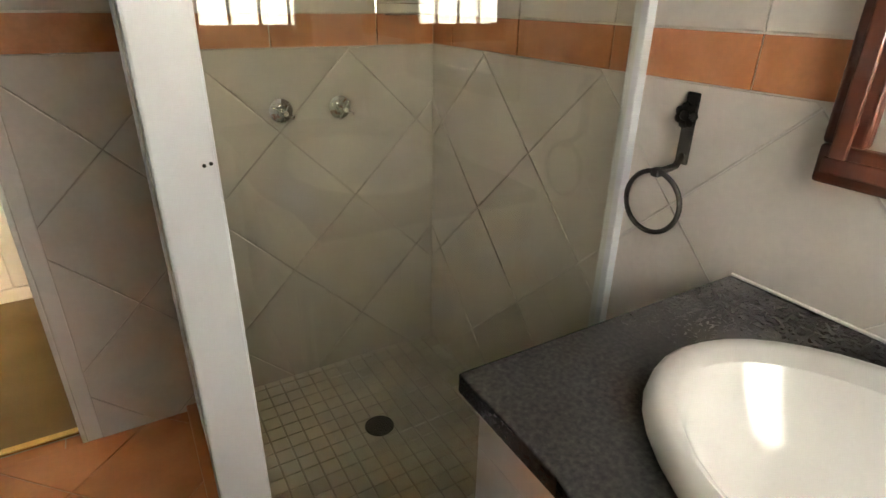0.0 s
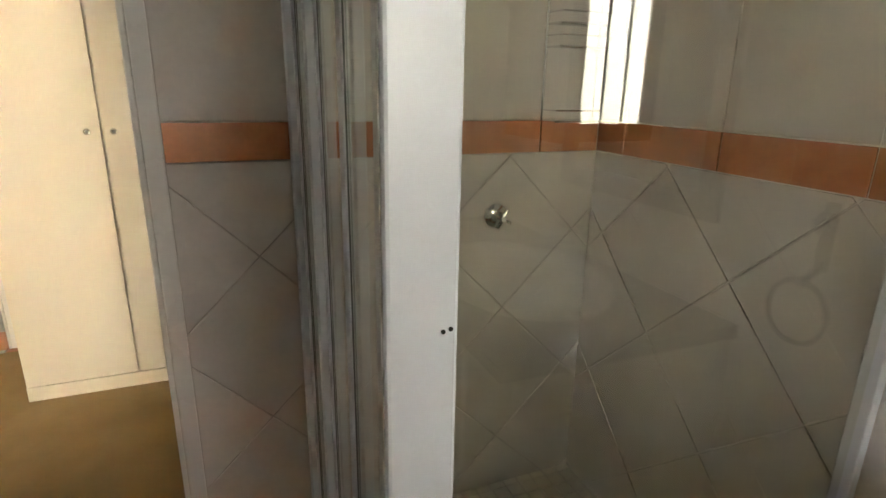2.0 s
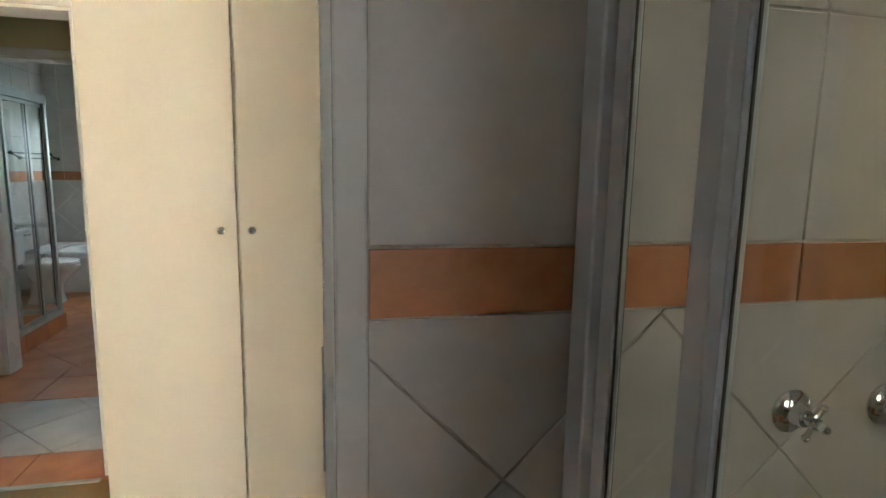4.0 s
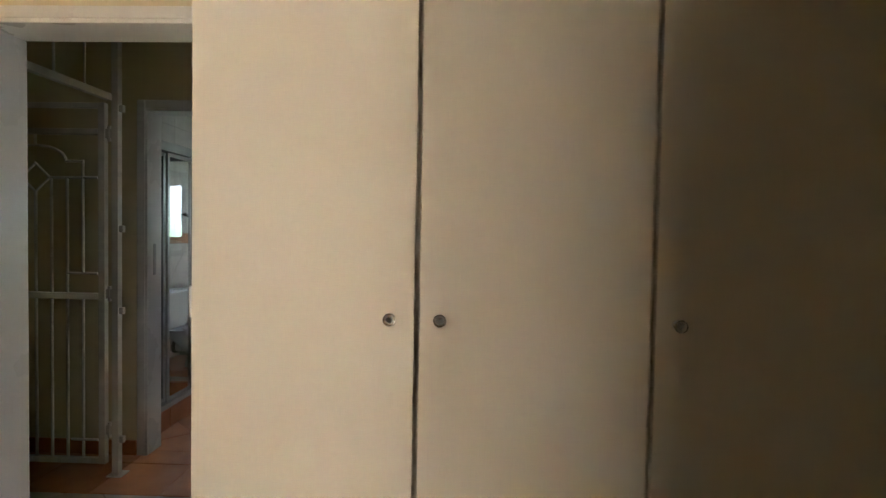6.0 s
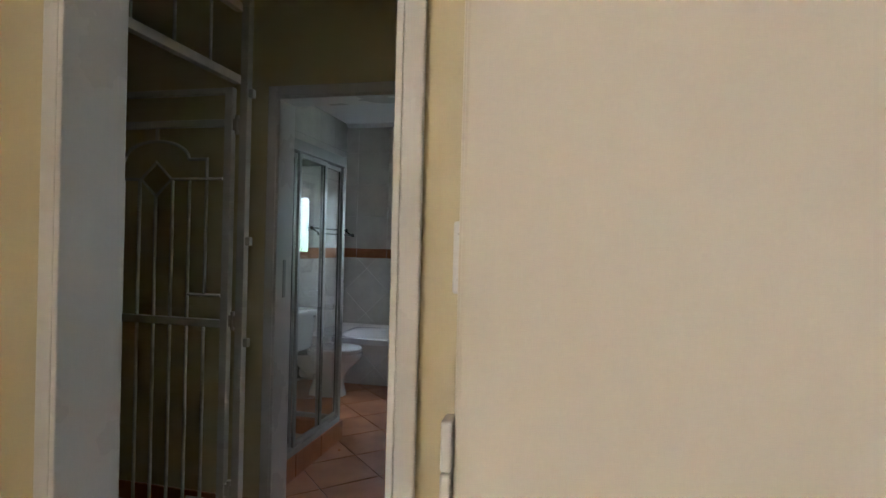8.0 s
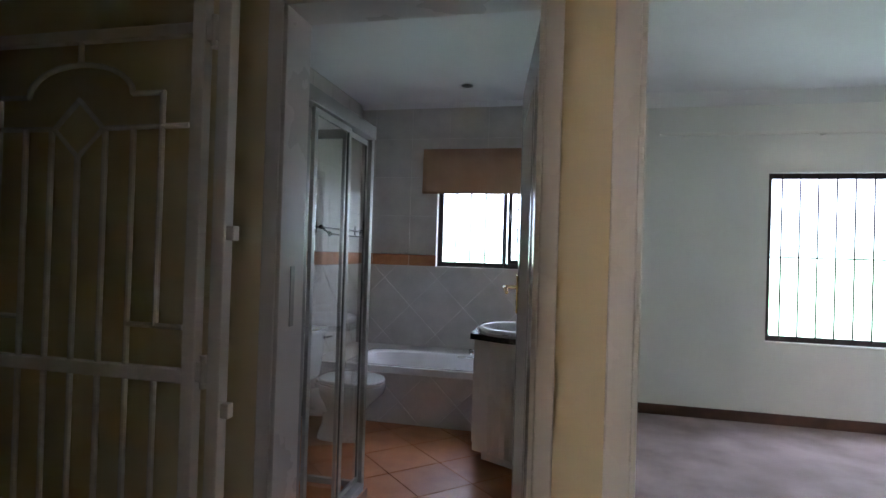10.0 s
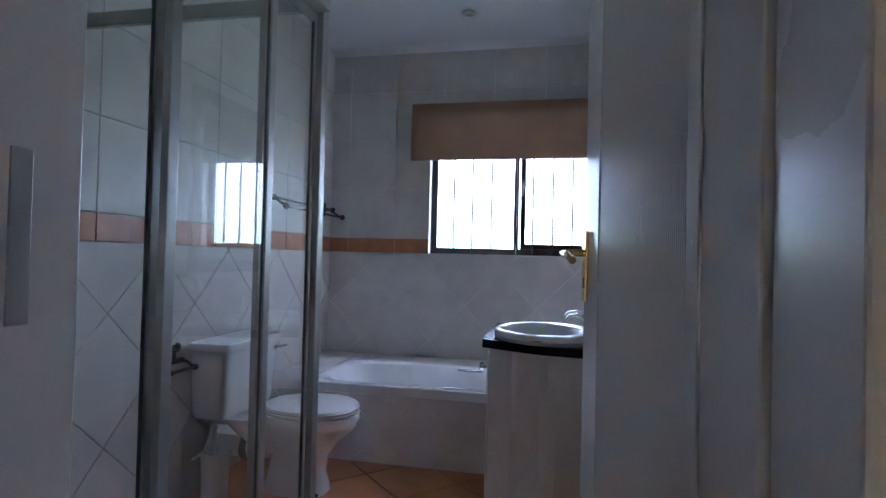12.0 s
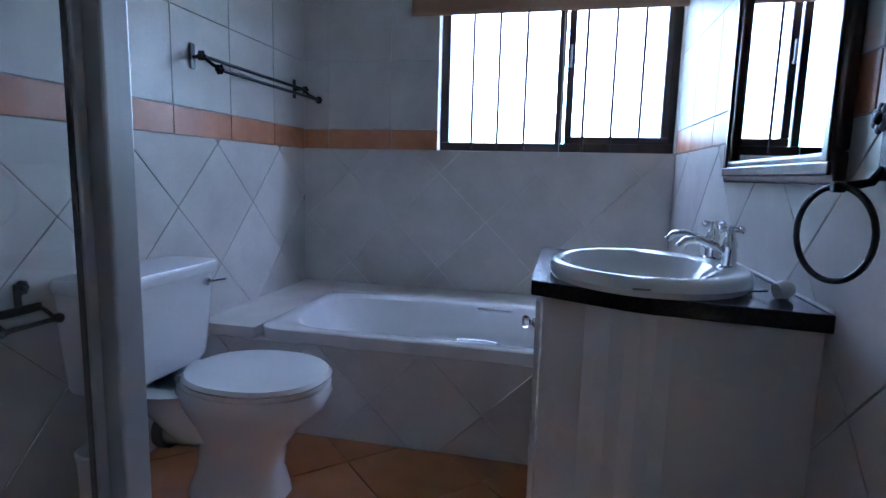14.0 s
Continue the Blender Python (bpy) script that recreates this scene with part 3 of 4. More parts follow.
def pillar_tap(m, group):
    """Local: spout towards -x."""
    t = thing("pillar_tap", m, "chrome pillar tap with cross handle", "tap", group)
    part("body", lathe([(0.024, 0), (0.025, 0.006), (0.017, 0.012), (0.015, 0.05), (0.018, 0.06), (0.012, 0.075), (0.008, 0.085), (0.001, 0.086)], 20), M["chrome"], t, smooth=True)
    part("spout", tube([(0, 0, 0.03), (-0.03, 0, 0.055), (-0.065, 0, 0.07), (-0.098, 0, 0.066), (-0.112, 0, 0.05)], 0.0095, 10), M["chrome"], t, smooth=True)
    hb = None
    for i in range(4):
        a = 0.6 + i * math.pi / 2
        e = (0.03 * math.cos(a), 0.03 * math.sin(a), 0.097)
        hb = rod((0, 0, 0.095), e, 0.0045, 8, hb)
        ball(e, 0.0075, hb, seg=10)
    rod((0, 0, 0.084), (0, 0, 0.104), 0.010, 12, hb)
    part("handle", hb, M["chrome"], t, smooth=True)
    return t


def crystal_knob(parent, c, axis, r=0.014, deep=0.028):
    """A clear knob on a chrome base; axis points away from the door."""
    q = Vector(axis).to_track_quat("Z", "Y").to_matrix().to_4x4()
    mm = Matrix.Translation(c) @ q
    k = part("knob", turned(lathe([(0.001, 0), (r * 0.85, 0), (r * 0.8, 0.003), (r * 0.5, 0.006), (r * 0.45, 0.012), (0.001, 0.012)], 14), mm), M["chrome"], parent, smooth=True)
    part("crystal", turned(lathe([(r * 0.4, 0.011), (r * 0.8, deep * 0.5), (r, deep * 0.72), (r * 0.85, deep * 0.93), (r * 0.4, deep), (0.001, deep)], 10), mm), M["acrylic"], k, "clear faceted knob")


def vanity_a():
    v = thing("vanity_cabinet", pose(0.37, 0.2, 0), "white vanity cabinet with moulded panel doors", "cabinet")
    x0, x1, y0, y1 = -0.245, 0.342, -0.58, 0.60
    part("body", box((x0, y0, 0.09), (x1, y1, 0.69), 0.003), M["gloss"], v)
    part("top_rail", box((x0, y0, 0.6905), (x0 + 0.018, y1, 0.795), 0.002), M["gloss"], v)
    part("end_rail", box((x0 + 0.0185, y1 - 0.018, 0.6905), (x1, y1, 0.795), 0.002), M["gloss"], v)
    part("plinth", box((x0 + 0.05, y0, 0.0), (x1, y1, 0.0895), 0.002), M["gloss"], v)
    for a in (0.02, -0.37):
        d = part("door", box((x0 - 0.018, a, 0.11), (x0 - 0.001, a + 0.37, 0.78), 0.004), M["gloss"], v)
        part("panel_mould", box((x0 - 0.024, a + 0.06, 0.17), (x0 - 0.0185, a + 0.31, 0.72), 0.005, 3), M["gloss"], d)
        part("panel", box((x0 - 0.029, a + 0.085, 0.195), (x0 - 0.0245, a + 0.285, 0.695), 0.004, 2), M["gloss"], d)
        crystal_knob(d, (x0 - 0.019, a + 0.03, 0.62), (-1, 0, 0))


vanity_a()
top_a = plate([(0.092, 0.81), (0.090, 0.60), (0.05, 0.42), (0.05, 0.20), (0.09, 0.0), (0.09, -0.392), (RW - 0.006, -0.392), (RW - 0.006, 0.812)], oval(0.375, 0.385, 0, 0.205, 0.275), 0.797, 0.83)
tagged(part("worktop", top_a, M["granite"]), "dark speckled granite vanity worktop", "worktop")
tagged(part("sealant", box((RW - 0.012, -0.39, 0.8305), (RW - 0.0055, 0.81, 0.836), 0.002), M["gloss"]), "white sealant bead along the wall", "trim", kind="structure")
basin(pose(0.375, 0.378, 0.8305), 0.226, 0.298, "white oval porcelain basin in granite worktop")
pa = pillar_tap(pose(0.572, 0.33, 0.866), "basin taps")
copy_thing(pa, pose(0.572, 0.44, 0.866))


# ---- dressing room ----
def wardrobe():
    w = thing("wardrobe", pose(-0.42, 3.49, 0.006), "tall cream built-in wardrobe with plain doors", "wardrobe")
    x0, x1, y0, y1, H = -1.252 + 0.42, RW + 0.42 - 0.004, -0.314, 0.318, CEIL - 0.012
    part("body", box((x0, y0, 0.0), (x1, y1, H), 0.002), M["melamine"], w)
    part("plinth", box((x0 + 0.002, y0 - 0.016, 0.0), (x1, y0 - 0.001, 0.066), 0.002), M["melamine"], w)
    part("side_panel", prism([(x0 - 0.04, y1), (x0 - 0.0005, y1), (x0 - 0.0005, y0 + 0.004)], 0.0, H), M["melamine"], w)
    part("plinth_clip", box((x0 - 0.004, y0 + 0.02, 0.03), (x0 - 0.0005, y0 + 0.05, 0.09), 0.001), M["plastic"], w)
    for z in (1.14, 1.171):
        part("catch", box((x0 - 0.007, y0 - 0.004, z), (x0 - 0.0005, y0 + 0.012, z + 0.03), 0.0015), M["plastic"], w)
    edges = [x0 + 0.001, x0 + 0.438, x0 + 0.879, x0 + 1.32, x0 + 1.761]
    for i, (a, b) in enumerate(zip(edges, edges[1:])):
        d = part("door", box((a + 0.004, y0 - 0.019, 0.07), (b - 0.004, y0 - 0.001, H - 0.03), 0.0025), M["melamine"], w)
        kx = b - 0.05 if i in (0, 3) else a + 0.044
        crystal_knob(d, (kx, y0 - 0.0195, 1.15), (0, -1, 0), 0.0125, 0.026)
    part("filler", box((edges[-1] + 0.004, y0 - 0.016, 0.07), (x1, y0 - 0.001, H), 0.002), M["melamine"], w)


wardrobe()


def light_switch(m):
    s = thing("light_switch", m, "cream plastic light switch with single rocker", "light switch")
    part("plate", box((-0.0375, -0.010, -0.061), (0.0375, 0, 0.061), 0.004, 3), M["plastic"], s)
    part("rocker", box((-0.030, -0.0125, -0.036), (0.030, -0.0105, 0.038), 0.0012), M["plastic"], s)
    for z in (0.0395, -0.0375):
        part("groove", box((-0.030, -0.0106, z - 0.0006), (0.030, -0.0099, z + 0.0006)), M["grout"], s)
    part("button", ball((0, -0.0125, 0.0), 0.011, squash=(1, 0.35, 0.75)), M["plastic"], s, smooth=True)


light_switch(Matrix.LocRotScale((-1.347, 3.8095, 1.288), None, (1.05, 1, 1.04)))


# ---- hall ----
def security_gate():
    g = thing("security_gate", pose(-2.54, 4.936, 0), "white steel security gate swung open, with diamond motif", "gate")
    part("post", box((-0.018, -0.018, 0.0), (0.018, 0.018, CEIL - 0.004), 0.003), M["gate"], g)
    for z in (0.875, 1.305, 1.93, 0.19):
        part("fixing_lug", box((0.018, -0.012, z - 0.018), (0.04, 0.012, z + 0.018), 0.003), M["gate"], g)
    part("foot_plate", box((-0.035, -0.04, 0.0), (0.045, 0.04, 0.006), 0.001), M["gate"], g)
    for z in (1.985, 2.29):
        part("transom", box((-0.045, -0.995, z - 0.018), (-0.012, -0.019, z + 0.018), 0.003), M["gate"], g)
    for y in (-0.2, -0.4, -0.6, -0.8):
        part("transom_bar", rod((-0.03, y, 2.005), (-0.03, y, 2.27), 0.006, 8), M["gate"], g)
    part("post", box((-0.05, -1.005, 0.0), (-0.014, -0.97, CEIL - 0.004), 0.003), M["gate"], g)
    # the open leaf, along -x
    a, b = -0.79, -0.055
    leaf = part("leaf", box((b - 0.036, -0.016, 0.06), (b, 0.016, 2.045), 0.003), M["gate"], g)
    leaf.scale = (1, 1, 0.958)
    part("stile", box((a, -0.016, 0.06), (a + 0.036, 0.016, 2.045), 0.003), M["gate"], leaf)
    for z, r in ((2.03, 0.014), (1.888, 0.016), (0.99, 0.018), (0.076, 0.016)):
        part("rail", box((a + 0.036, -0.013, z - r), (b - 0.036, 0.013, z + r), 0.003), M["gate"], leaf)
    for z in (0.24, 0.963, 1.80):
        part("hinge", rod((-0.036, 0, z - 0.04), (-0.036, 0, z + 0.04), 0.012, 10), M["gate"], g)
        part("hinge_leaf", box((-0.055, -0.01, z - 0.025), (-0.018, 0.01, z + 0.025), 0.002), M["gate"], g)
    R = 0.0075
    cx = -0.436
    xs = [cx - 0.26, cx - 0.17, cx - 0.085, cx, cx + 0.085, cx + 0.17, cx + 0.255]
    for x in xs:
        part("lower_bar", rod((x, 0, 0.09), (x, 0, 0.975), R, 8), M["gate"], leaf)
    tops = [1.73, 1.635, 1.635, 1.555, 1.635, 1.635, 1.73]
    lows = [1.115, 1.006, 1.006, 1.006, 1.006, 1.006, 1.115]
    for x, t, l in zip(xs, tops, lows):
        part("upper_bar", rod((x, 0, l), (x, 0, t), R, 8), M["gate"], leaf)
    k = 0.078
    part("diamond", tube([(cx - k, 0, 1.637), (cx, 0, 1.637 + k), (cx + k, 0, 1.637), (cx, 0, 1.637 - k)], 0.0085, 8, closed=True), M["gate"], leaf)
    for s in (-1, 1):
        part("cross_bar", rod((cx + s * k, 0, 1.637), (cx + s * 0.335, 0, 1.64), R, 8), M["gate"], leaf)
        part("step_bar", rod((cx + s * 0.17, 0, 1.115), (cx + s * 0.335, 0, 1.115), R, 8), M["gate"], leaf)
        part("step_bar", rod((cx + s * 0.165, 0, 1.728), (cx + s * 0.26, 0, 1.728), R, 8), M["gate"], leaf)
        part("low_bar", rod((cx + s * 0.19, 0, 0.19), (cx + s * 0.335, 0, 0.19), R, 8), M["gate"], leaf)
    arch = [(cx + 0.165 * math.cos(t), 0, 1.728 + 0.085 * math.sin(t)) for t in (math.pi * i / 14 for i in range(15))]
    part("arch", tube(arch, R, 8), M["gate"], leaf, smooth=True)
    part("link", rod((cx, 0, 1.81), (cx, 0, 1.875), R, 8), M["gate"], leaf)


security_gate()
for nm, lo, hi in (("baseboard_hall", (-5.18, 5.176, 0.0), (-2.585, 5.189, 0.085)), ("baseboard_hall_mid", (-1.735, 5.176, 0.0), (-1.62, 5.189, 0.085)),
                   ("baseboard_corridor", (-5.18, 3.951, 0.0), (-2.29, 3.964, 0.085))):
    tagged(part(nm, box(lo, hi, 0.003), M["terra"]), "terracotta tile skirting", "baseboard", kind="structure")

# ---- spare room ----
tagged(part("baseboard_spare", box((BR + 0.141, 8.552, 0.0), (1.48, 8.569, 0.085), 0.004), M["skirt"]), "dark wooden skirting board", "baseboard", kind="structure")
tagged(part("cornice_spare", loft([[(x, 8.569, CEIL - 0.001), (x, 8.48, CEIL - 0.001), (x, 8.50, CEIL - 0.03), (x, 8.55, CEIL - 0.085), (x, 8.569, CEIL - 0.1)] for x in (BR + 0.141, 1.48)]), M["ceiling"]),
       "white moulded ceiling cornice", "cornice", kind="structure")
cr = thing("curtain_rail", pose(0.2, 8.50, 2.30), "slim white curtain rail above the window", "curtain rail")
part("rail", box((-1.2, -0.012, -0.012), (1.2, 0.012, 0.012), 0.003), M["plastic"], cr)
for x in (-1.0, 0.0, 1.0):
    part("bracket", box((x - 0.012, 0.012, -0.01), (x + 0.012, 0.069, 0.02), 0.002), M["plastic"], cr)


# ---- second bathroom ----
def panel_door():
    """Open leaf, hinged at the frame; local x runs from the hinge to the free edge, the seen face is -y."""
    hx, hy, ex, ey = -1.808, 5.33, -1.922, 6.12
    ang = math.degrees(math.atan2(ey - hy, ex - hx))
    W, H = math.hypot(ex - hx, ey - hy), 1.96
    d = thing("bathroom_door", pose(hx, hy, 0.008, 0, 0, ang), "white embossed panel door standing open, brass handle", "door")
    part("leaf", box((0.004, -0.036, 0.0), (W, 0.0, H), 0.003), M["doorpaint"], d)
    for s, y in ((1, 0.0), (-1, -0.036)):
        for a, b, z0, z1 in ((0.13, W - 0.13, 0.22, 1.82),):
            q = sorted((y + s * 0.0002, y + s * 0.0022))
            p = part("panel", box((a + 0.03, q[0], z0 + 0.03), (b - 0.03, q[1], z1 - 0.03), 0.0006), M["doorpaint"], d)
            n = 64
            rib = None
            for i in range(n):
                x = a + 0.04 + (b - a - 0.08) * (i + 0.5) / n
                yy = y + s * 0.0018
                rib = rod((x, yy, z0 + 0.04), (x, yy, z1 - 0.04), 0.0008, 6, rib)
            part("fluting", rib, M["doorpaint"], p)
            for lo, hi in (((a, z0), (b, z0 + 0.03)), ((a, z1 - 0.03), (b, z1)), ((a, z0 + 0.03), (a + 0.03, z1 - 0.03)), ((b - 0.03, z0 + 0.03), (b, z1 - 0.03))):
                q = sorted((y + s * 0.0003, y + s * 0.0045))
                part("moulding", box((lo[0], q[0], lo[1]), (hi[0], q[1], hi[1]), 0.0018, 3), M["doorpaint"], p)
            carve = None
            for i in range(34):
                z = z0 + 0.05 + (z1 - z0 - 0.1) * i / 33
                for x in (a + 0.015, b - 0.015):
                    carve = ball((x, y + s * 0.004, z), 0.008, carve, squash=(0.7, 0.09, 1.3), seg=8)
            part("carving", carve, M["doorpaint"], p, smooth=True)
    for s, y in ((1, 0.0), (-1, -0.036)):
        q = sorted((y + s * 0.0004, y + s * 0.008))
        h = part("handle_plate", box((W - 0.052, q[0], 1.02), (W - 0.008, q[1], 1.18), 0.003, 3), M["brass"], d, "worn brass back plate")
        part("handle", tube([(W - 0.030, y + s * 0.006, 1.13), (W - 0.030, y + s * 0.048, 1.13), (W - 0.048, y + s * 0.056, 1.128), (W - 0.088, y + s * 0.054, 1.123), (W - 0.128, y + s * 0.05, 1.113)], 0.0085, 10), M["brass"], h, "brass lever handle", smooth=True)
        part("keyhole", box((W - 0.034, y + s * 0.008 - 0.0008, 1.05), (W - 0.027, y + s * 0.008 + 0.0008, 1.075)), M["dark"], h)
    part("latch", box((W + 0.0003, -0.026, 1.04), (W + 0.002, -0.010, 1.19)), M["brass"], d)
    for z in (0.22, 1.0, 1.78):
        part("hinge", rod((0.0, -0.041, z - 0.05), (0.0, -0.041, z + 0.05), 0.006, 10), M["brass"], d)


panel_door()


def shower_b():
    X, Y1, H, Z0 = -2.655, 6.255, 1.865, 0.13
    s = thing("shower_enclosure", pose(X, Y1, 0), "silver framed glass shower enclosure on raised curb", "shower")
    L = Y1 - 5.318
    W = X - BL - 0.008
    part("corner_post", box((-0.028, -0.028, Z0), (0.01, 0.008, H), 0.003), M["alu"], s)
    part("top_track", box((-0.05, -L, H - 0.06), (0.03, -0.0285, H), 0.003), M["alu"], s, "broad silver top track")
    part("bottom_track", box((-0.05, -L, Z0), (0.022, -0.0285, Z0 + 0.035), 0.003), M["alu"], s)
    part("wall_channel", box((-0.03, -L, Z0 + 0.035), (0.016, -L + 0.026, H - 0.06), 0.003), M["alu"], s)
    for a, b, off, wl, wr in ((-L + 0.03, -L + 0.318, -0.020, 0.026, 0.026), (-L + 0.292, -L + 0.642, 0.010, 0.026, 0.026), (-L + 0.63, -0.03, -0.016, 0.008, 0.012)):
        door = part("sliding_door", box((off - 0.008, a, Z0 + 0.04), (off + 0.008, a + wl, H - 0.065), 0.002), M["alu"], s)
        part("stile", box((off - 0.008, b - wr, Z0 + 0.04), (off + 0.008, b, H - 0.065), 0.002), M["alu"], door)
        part("rail", box((off - 0.008, a + wl, Z0 + 0.04), (off + 0.008, b - wr, Z0 + 0.065), 0.002), M["alu"], door)
        part("rail", box((off - 0.008, a + wl, H - 0.09), (off + 0.008, b - wr, H - 0.065), 0.002), M["alu"], door)
        for yy in (a + wl + 0.0003, b - wr - 0.0023):
            part("seal", box((off - 0.004, yy, Z0 + 0.065), (off + 0.004, yy + 0.002, H - 0.09)), M["rubber"], door)
        p = part("pane", box((off - 0.0025, a + wl - 0.003, Z0 + 0.06), (off + 0.0025, b - wr + 0.003, H - 0.085)), M["clear"], door)
        p.visible_shadow = False
    # return panel to the wall behind the toilet
    part("wall_channel", box((-W, -0.018, Z0), (-W + 0.022, 0.006, H), 0.003), M["alu"], s)
    part("return_rail", box((-W + 0.022, -0.018, Z0), (-0.0285, 0.006, Z0 + 0.03), 0.003), M["alu"], s)
    part("return_rail", box((-W + 0.022, -0.018, H - 0.045), (-0.0285, 0.006, H), 0.003), M["alu"], s)
    p = part("glass_panel", box((-W + 0.018, -0.009, Z0 + 0.025), (-0.026, -0.004, H - 0.04)), M["clear"], s)
    p.visible_shadow = False


shower_b()
cb = thing("shower_curb_two", pose(-2.652, 6.175, 0), "raised terracotta tiled shower curb", "curb", kind="structure")
for y0, y1 in ((5.314, 5.63), (5.634, 5.95), (5.954, 6.275)):
    part("curb_tile", box((-0.06, y0 - 6.175, 0.0), (0.022, y1 - 6.175, 0.128), 0.003), M["terra"], cb)
for i in range(3):
    a = BL + 0.008 + 0.32 * i
    part("curb_tile", box((a + 2.652, 0.025, 0.0), (min(a + 0.316, -2.716) + 2.652, 0.1, 0.128), 0.003), M["terra"], cb)
tagged(part("shower_tray", box((BL + 0.007, 5.316, 0.0), (-2.716, 6.195, 0.03)), M["mosaic"]), "cream tiled shower floor", "shower floor", kind="structure")


def toilet():
    t = thing("toilet", Matrix.LocRotScale((BL + 0.008, 7.245, 0), None, (0.985, 1, 0.95)), "white close-coupled toilet with closed lid", "toilet")
    # local: wall at x = 0, bowl towards +x
    def ring(cx, rx, ry, z, p=2.2):
        return oval(cx, 0, z, rx, ry, 36, p)
    part("pedestal", loft([ring(0.45, 0.165, 0.105, 0.0, 2.8), ring(0.45, 0.16, 0.10, 0.03, 2.8), ring(0.455, 0.14, 0.085, 0.10, 2.6), ring(0.465, 0.145, 0.09, 0.18, 2.4),
                           ring(0.48, 0.19, 0.12, 0.26), ring(0.505, 0.24, 0.16, 0.33), ring(0.51, 0.25, 0.178, 0.375), ring(0.51, 0.245, 0.175, 0.395)]), M["porcelain"], t, smooth=True)
    part("shelf", loft([[(x, y, z) for x, y in ((0.0, -0.10), (0.34, -0.10), (0.34, 0.10), (0.0, 0.10))] for z in (0.32, 0.371)]), M["porcelain"], t)
    part("shelf_neck", loft([ring(0.33, 0.10, 0.10, 0.20), ring(0.24, 0.16, 0.14, 0.33), ring(0.22, 0.2, 0.17, 0.371)]), M["porcelain"], t, smooth=True)
    seat = part("seat", loft([ring(0.520, 0.225, 0.182, 0.397), ring(0.520, 0.23, 0.187, 0.403), ring(0.520, 0.228, 0.185, 0.413)]), M["plastic"], t, smooth=True)
    part("lid", loft([ring(0.522, 0.228, 0.185, 0.4155), ring(0.522, 0.232, 0.189, 0.422), ring(0.522, 0.222, 0.18, 0.434), ring(0.522, 0.16, 0.12, 0.440)]), M["porcelain"], seat, smooth=True)
    for y in (-0.07, 0.07):
        part("hinge", rod((0.300, y - 0.02, 0.41), (0.300, y + 0.02, 0.41), 0.012, 10), M["plastic"], seat)
    prof = ((0.372, 0.088, 0.20), (0.395, 0.094, 0.215), (0.55, 0.10, 0.232), (0.70, 0.104, 0.243))
    part("cistern", loft([oval(r + 0.004, 0, z, r, w, 36, 9.0) for z, r, w in prof]), M["porcelain"], t, smooth=True)
    part("cistern_lid", loft([oval(0.116, 0, z, r, w, 36, 9.0) for z, r, w in ((0.701, 0.112, 0.250), (0.708, 0.114, 0.254), (0.735, 0.114, 0.254), (0.744, 0.109, 0.248))]), M["porcelain"], t, smooth=True)
    lev = part("flush_lever", rod((0.2, 0.175, 0.67), (0.222, 0.175, 0.67), 0.014, 14), M["chrome"], t, smooth=True)
    part("lever_arm", rod((0.22, 0.175, 0.67), (0.25, 0.235, 0.672), 0.005, 8), M["chrome"], lev)
    part("outlet_pipe", tube([(0.33, 0, 0.19), (0.2, 0, 0.185), (0.0, 0, 0.18)], 0.052, 16), M["plastic"], t, smooth=True)
    part("pipe_collar", rod((0.20, 0, 0.185), (0.17, 0, 0.184), 0.066, 18), M["rubber"], t)
    part("inlet_pipe", tube([(0.08, -0.15, 0.386), (0.08, -0.155, 0.3), (0.06, -0.165, 0.2), (0.0, -0.17, 0.16)], 0.008, 8), M["plastic"], t, smooth=True)
    part("inlet_nut", rod((0.08, -0.15, 0.385), (0.08, -0.152, 0.34), 0.016, 6), M["plastic"], t)
    part("fixing_bolt", ball((0.60, -0.095, 0.02), 0.008), M["dark"], t)


toilet()


def toilet_brush(m):
    b = thing("toilet_brush", m, "white plastic toilet brush in holder", "toilet brush")
    part("holder", lathe([(0.001, 0), (0.052, 0), (0.055, 0.01), (0.06, 0.2), (0.066, 0.235), (0.058, 0.24), (0.05, 0.2), (0.001, 0.19)]), M["plastic"], b, smooth=True)
    part("handle", lathe([(0.012, 0.19), (0.009, 0.25), (0.009, 0.33), (0.013, 0.345), (0.001, 0.352)], 12), M["plastic"], b, smooth=True)


toilet_brush(pose(BL + 0.19, 6.98, 0.002))


def paper_holder(m):
    """Local: the wall is x = 0, things stand off towards +x."""
    p = thing("paper_holder", m, "black iron toilet paper holder with rosette", "paper holder")
    part("back_bar", box((0.0, -0.085, -0.012), (0.007, 0.085, 0.012), 0.003), M["iron"], p)
    part("upright", box((0.0, 0.01, 0.0125), (0.007, 0.03, 0.075), 0.003), M["iron"], p)
    part("rosette", flower(None, (0.02, 0.02, 0.065), 0.022, 7, (1, 0, 0)), M["iron"], p, smooth=True)
    for y in (-0.07, 0.07):
        a = part("arm", tube([(0.004, y, 0), (0.03, y, -0.004), (0.062, y, -0.024)], 0.006, 8), M["iron"], p, smooth=True)
        part("ball", ball((0.066, y * 1.15, -0.028), 0.014), M["iron"], a, smooth=True)
    part("spindle", rod((0.066, -0.07, -0.028), (0.066, 0.07, -0.028), 0.007, 10), M["iron"], p)


paper_holder(pose(BL + 0.008, 6.90, 0.635))


